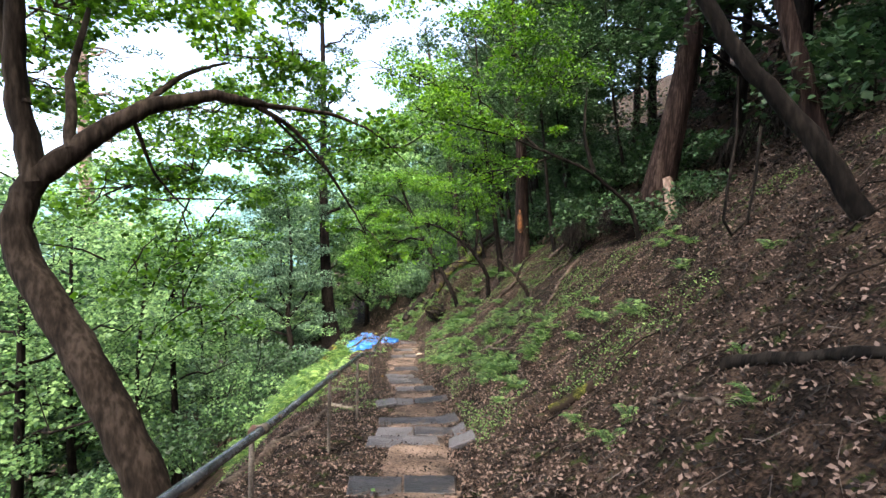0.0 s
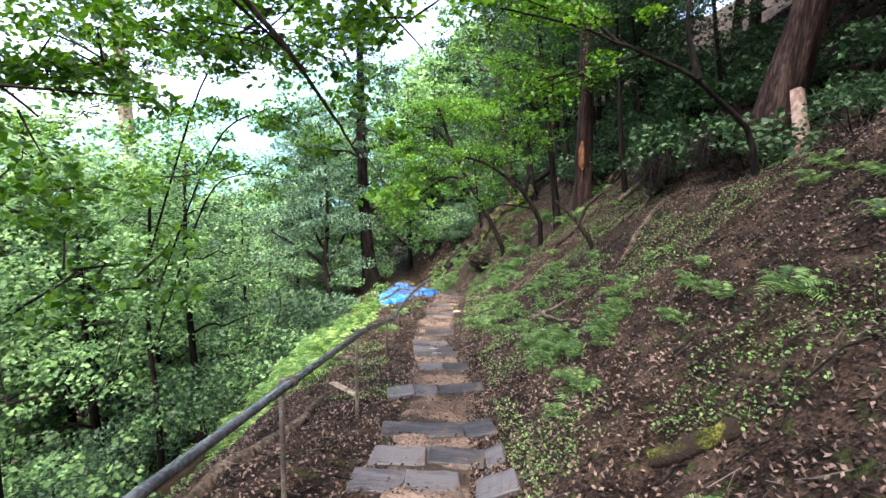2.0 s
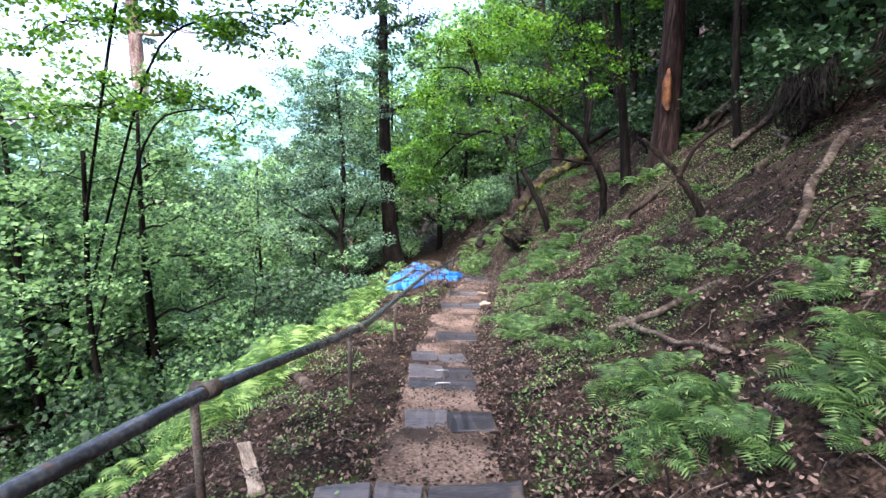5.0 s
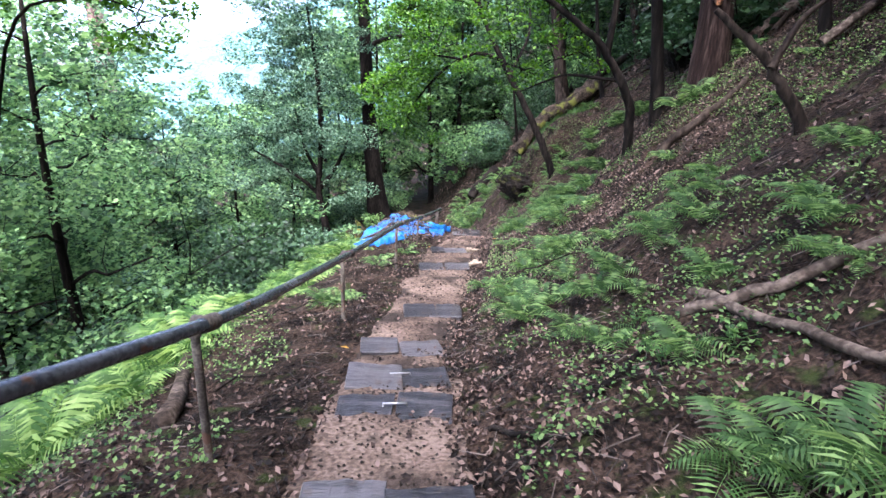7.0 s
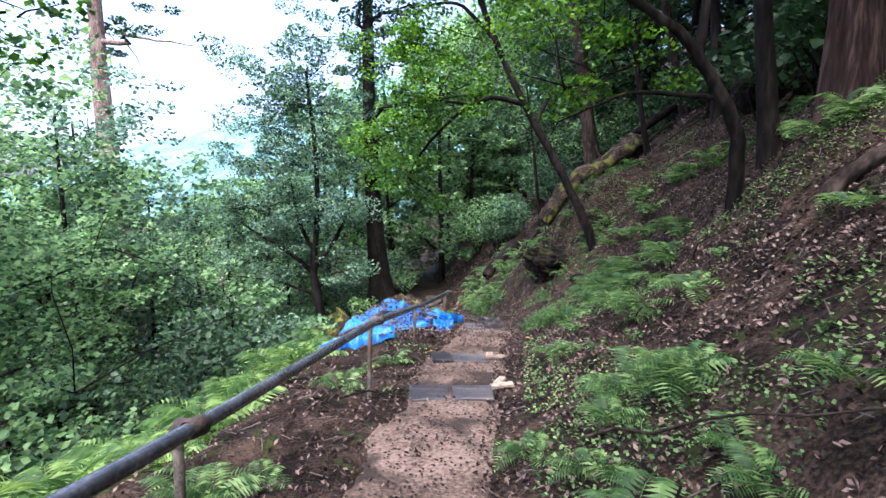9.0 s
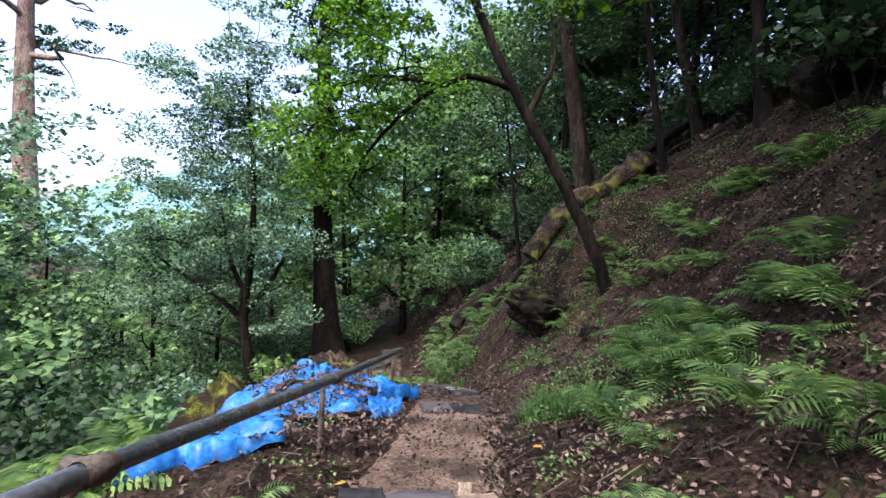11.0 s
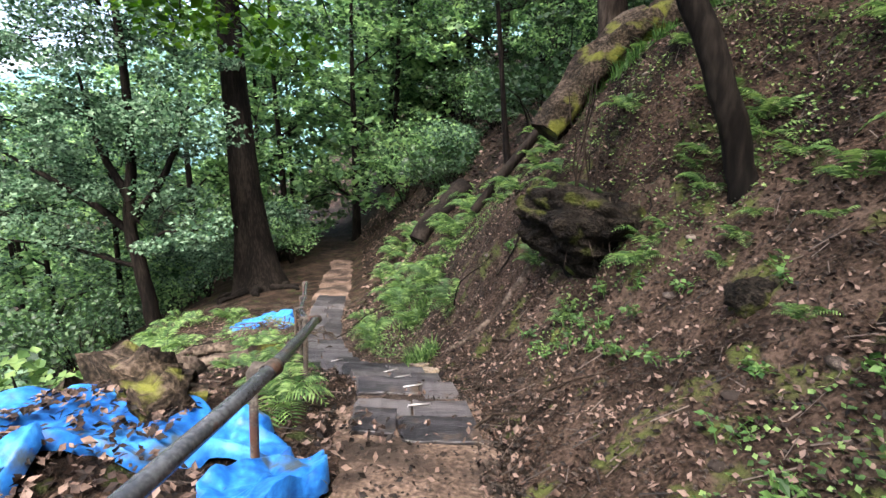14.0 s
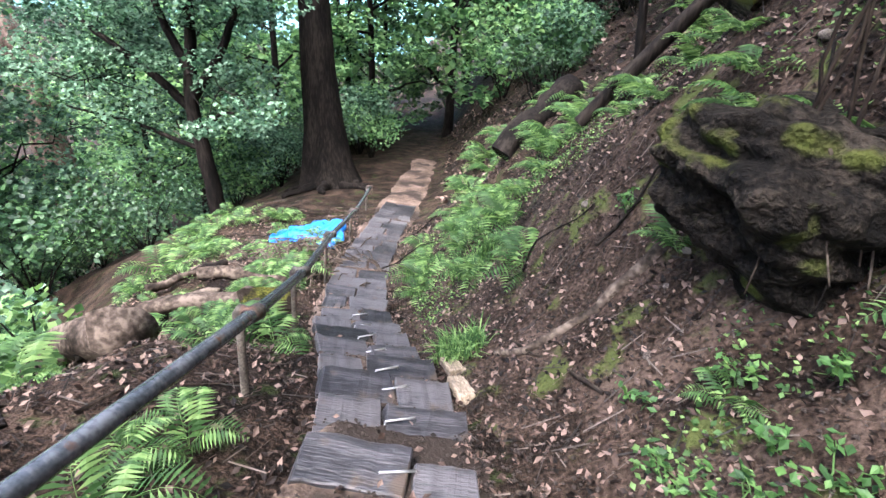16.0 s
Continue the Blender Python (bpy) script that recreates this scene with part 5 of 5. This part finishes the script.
tuft(-1.75, 20.95, 0.16, 0.2, 260, M_FERN, 1, "tuft of fine bright grass at the trail edge")
tuft(-2.0, 22.6, 0.22, 0.22, 260, M_FERN, 2, "tuft of fine bright grass at the trail edge")
for k, (x, y, r) in enumerate(((0.3, 21.7, 0.28), (0.75, 21.95, 0.3), (-0.1, 22.1, 0.25), (1.0, 21.4, 0.25), (-0.55, 16.8, 0.2), (-0.3, 16.4, 0.2), (1.2, 22.3, 0.3))):
    tuft(x, y, r, 0.2, 330, M_HERB, 50 + k, "tuft of fine green grass on the bank")
for k, (x, y) in enumerate(((4.1, 11.4), (4.4, 12.4), (3.4, 12.6), (5.6, 9.2), (6.2, 8.4), (5.4, 7.4), (2.9, 19.0), (3.7, 18.6))):
    tuft(x, y, 0.32, 0.75, 320, M_BARK_D, 30 + k, "shaggy mass of dark hanging dead roots on the slope", "root_mass", "roots", 0.95)

# ---- leaf litter, herbs and pebbles ----
g = np.random.default_rng(90)
n = 150000
ly = np.where(g.random(n) < 0.55, g.uniform(-0.6, 10, n), g.uniform(10, 26, n))
ld = np.where(g.random(n) < 0.74, 0.3 + 6.5 * g.random(n) ** 1.25, -g.uniform(0.35, 3.0, n))
lx = trail(ly)[0] + ld
keep = wob(lx * 0.7, ly * 0.7) + 0.35 * (ly < 9) + 0.2 > g.uniform(-0.5, 0.35, n)
lx, ly = lx[keep], ly[keep]
c = np.stack([lx, ly, ground(lx, ly) + 0.012 + 0.02 * g.random(len(lx))], 1)
put("leaf_litter", mesh_of("leaf_litter", *leaves(c, 0.043, g, 0.3, 0.27, 0.0), M_LITTER), label="brown dead leaves strewn over the forest floor", category="leaves", kind="stuff")
n = 1200
ly, ld = g.uniform(0, 24, n), g.uniform(-0.45, 0.45, n)
lx = trail(ly)[0] + ld
c = np.stack([lx, ly, ground(lx, ly) + 0.045], 1)
put("trail_leaves", mesh_of("trail_leaves", *leaves(c, 0.04, g, 0.6, 0.3, 0.0), M_LITTER), label="small dead leaves lying on the dirt path", category="leaves", kind="stuff")
n = 5200
ly = g.uniform(15.6, 18.8, n)
lx = -2.9 + 0.75 * g.standard_normal(n)
hz = np.abs(wob(lx * 2.2, ly * 2.2)) * 0.1
c = np.stack([lx, ly, ground(lx, ly) + 0.09 + hz], 1)
c = c[wob(lx * 1.7 + 4, ly * 1.7) > -0.1]
put("tarp_leaves", mesh_of("tarp_leaves", *leaves(c, 0.05, g, 0.5, 0.28, 0.0), M_LITTER), label="brown dead leaves heaped on the blue tarpaulin", category="leaves", kind="stuff")
n = 130000
ly = g.uniform(4.5, 27, n)
ld = np.where(g.random(n) < 0.72, g.uniform(0.6, 5.0, n), -g.uniform(0.5, 3.0, n))
lx = trail(ly)[0] + ld
keep = wob(lx * 0.8 + 50, ly * 0.8 + 20) + 0.5 * wob(lx * 2.6, ly * 2.6 + 7) + 0.06 * (ly > 6.5) - 0.22 * (ld < 0) > 0.1
lx, ly = lx[keep], ly[keep]
c = np.stack([lx, ly, ground(lx, ly) + 0.02 + 0.06 * g.random(len(lx))], 1)
put("ground_herbs", mesh_of("ground_herbs", *leaves(c, 0.028, g, 0.5, 0.36, 0.1), M_FERN), label="low green herbs and moss covering the slope in patches", category="herbs", kind="stuff")
n = 14000
ly, ld = g.uniform(0.5, 24, n), 0.28 * g.standard_normal(n)
ld[7000:] = g.uniform(0.3, 2.2, 7000)
ly[7000:] = g.uniform(17.5, 23, 7000)
lx = trail(ly)[0] + ld
c = np.stack([lx, ly, ground(lx, ly) + 0.03], 1)
r = (0.004 + 0.008 * g.random(n))[:, None]
oct_v = np.array([[1, 0, 0], [0, 1, 0], [-1, 0, 0], [0, -1, 0], [0, 0, 0.8], [0, 0, -0.8]])
v = (c[:, None] + r[:, None] * oct_v[None] * g.uniform(0.7, 1.3, (n, 6, 1))).reshape(-1, 3)
q = (np.arange(n)[:, None, None] * 6 + np.array([[0, 1, 4], [1, 2, 4], [2, 3, 4], [3, 0, 4]])[None]).reshape(-1, 3)
put("gravel", mesh_of("gravel", v, q, M_STONE), label="small gravel scattered over the dirt path", category="gravel", kind="stuff")
# thicker litter on the bank further down
n = 26000
ly, ld = 13 + 12 * g.random(n) ** 1.5, 0.8 + 4.5 * g.random(n)
lx = trail(ly)[0] + ld
c = np.stack([lx, ly, ground(lx, ly) + 0.015 + 0.03 * g.random(n)], 1)
put("bank_litter", mesh_of("bank_litter", *leaves(c, 0.037, g, 0.4, 0.3, 0.0), M_LITTER), label="brown dead leaves lying thick on the bank", category="leaves", kind="stuff")
# far slope litter, coarser
n = 26000
ly, ld = g.uniform(-3, 40, n), g.uniform(5.5, 16, n)
m = ly > 25
ld[m] = g.uniform(0.7, 14, m.sum())
lx = trail(ly)[0] + ld
c = np.stack([lx, ly, ground(lx, ly) + 0.03], 1)
put("slope_litter", mesh_of("slope_litter", *leaves(c, 0.13, g, 0.35, 0.3, 0.0), M_LITTER), label="dead leaves and debris on the upper slope", category="leaves", kind="stuff")
# single fallen leaves still yellow or green
for nm, m, col in (("fallen_leaf", M_YELLOW, "yellow"), ("fallen_leaf", M_FERN, "green")):
    for k in range(7):
        y = g.uniform(2, 20)
        x = float(trail(y)[0]) + g.uniform(-0.6, 3.0)
        v, q = leaves(np.zeros((1, 3)), 0.065, g, 2.0, 0.3, 0.0)
        put(nm, mesh_of(nm, v, q, m), label="single fallen %s leaf lying on the litter" % col, category="leaf", group="%s leaves" % col, at=pose(*on(x, y, 0.05)))
# cut stump and stems on the boulder
st = thing("cut_stump", pose(-0.45, 20.2, -2.27), "small dark cut stump with thin bare stems on the boulder", "stump")
put("stump_body", Soup_mesh("stump_body", [tube([(0, 0, -0.12), (0, 0, 0.06), (0.01, 0, 0.16)], [0.09, 0.07, 0.065], 14, 0.08, g)], M_BARK_D), st)
for k in range(5):
    e = (0.16 * g.standard_normal(), 0.1 * g.standard_normal(), 0.75 + 0.3 * g.random())
    put("stem", Soup_mesh("stem", [tube(bend((0.04 * k - 0.1, 0.03, 0.0), e, 0, 0.015, 6, g), np.linspace(0.009, 0.004, 6), 5)], M_BARK), st)
# rootlets hanging over the boulder
hr = thing("hanging_roots", pose(-0.1, 20.0, -2.2), "thin dead rootlets hanging over the mossy boulder", "roots")
for k in range(16):
    x = -0.45 + 0.07 * k
    p0 = np.array((x, 0.12 + 0.08 * g.random(), 0.06 + 0.05 * g.random()))
    p1 = p0 + (0.1 * g.standard_normal(), -0.16 - 0.06 * g.random(), -0.25 - 0.35 * g.random())
    put("rootlet", Soup_mesh("rootlet", [tube(bend(p0, p1, 0.05, 0.018, 7, g), np.linspace(0.008, 0.003, 7), 5)], (M_BARK, M_LOG, M_BARK_D)[k % 3]), hr)
# brush pile beside the wood heap
bp = thing("brush_pile", pose(*on(-4.3, 23.2)), "heap of dry brown twigs and cut brushwood beside the trail", "brushwood")
pile = Soup()
for k in range(130):
    c = np.array((0.45 * g.standard_normal(), 0.5 * g.standard_normal(), 0))
    c[2] = gz(-4.3 + c[0], 23.2 + c[1]) - gz(-4.3, 23.2) + 0.04 + 0.22 * g.random() * math.exp(-2 * (c[0] ** 2 + c[1] ** 2))
    a, ln = g.uniform(0, 6.28), g.uniform(0.2, 0.55)
    d = np.array((math.cos(a) * ln, math.sin(a) * ln, 0.1 * g.standard_normal()))
    pile.add(*tube(bend(c - d / 2, c + d / 2, 0.03, 0.02, 4, g), np.linspace(0.011, 0.005, 4), 4, cap=False))
put("brushwood", pile.mesh("brushwood", M_LOG), bp, kind="stuff")
# roots of the great cedar
for k, (dx, dy) in enumerate(((1.1, -0.9), (0.5, -1.5), (-0.3, -1.4), (-1.1, -0.8), (1.3, -0.1))):
    log("tree_root", (-6.95 + 0.3 * dx, 29.0 + 0.3 * dy), (-6.95 + dx, 29.0 + dy), 0.13, 0.04, M_BARK_D, 90 + k, "dark root spreading from the great cedar", "root", wig=0.05, lift=0.5, group="cedar roots")
# splinters and cut ends in the heap of wood
for k in range(9):
    x, y = -4.1 + 0.5 * g.standard_normal(), 21.2 + 0.6 * g.standard_normal()
    a, ln = g.uniform(0, 6.28), g.uniform(0.35, 0.8)
    log("cut_branch", (x, y), (x + ln * math.cos(a), y + ln * math.sin(a)), 0.035 + 0.02 * g.random(), 0.03, (M_LOG, M_BARK_D, M_LOG)[k % 3], 120 + k, "cut branch lying in the heap of wood", "branch", wig=0.02, lift=2.0, n=6, sides=9, group="heap branches")
# fine twig debris
n = 16000
ly = g.uniform(-0.5, 27, n)
ld = np.where(g.random(n) < 0.72, 0.35 + 7 * g.random(n) ** 1.2, -g.uniform(0.4, 3.0, n))
lx = trail(ly)[0] + ld
a, ln = g.uniform(0, 2 * math.pi, n), g.uniform(0.04, 0.17, n)
ex, ey = np.cos(a) * ln / 2, np.sin(a) * ln / 2
lift = g.random(n)
sx, sy = -np.sin(a) * 0.0022, np.cos(a) * 0.0022
v = np.stack([np.stack([lx + i * ex + j * sx, ly + i * ey + j * sy, ground(lx + i * ex, ly + i * ey) + 0.025 + 0.002 * j + 0.015 * lift], 1) for i, j in ((-1, -1), (1, -1), (1, 1), (-1, 1))], 1).reshape(-1, 3)
put("twig_debris", mesh_of("twig_debris", v, np.arange(4 * n).reshape(-1, 4), M_TWIG), label="fine dead twigs strewn over the forest floor", category="twigs", kind="stuff")
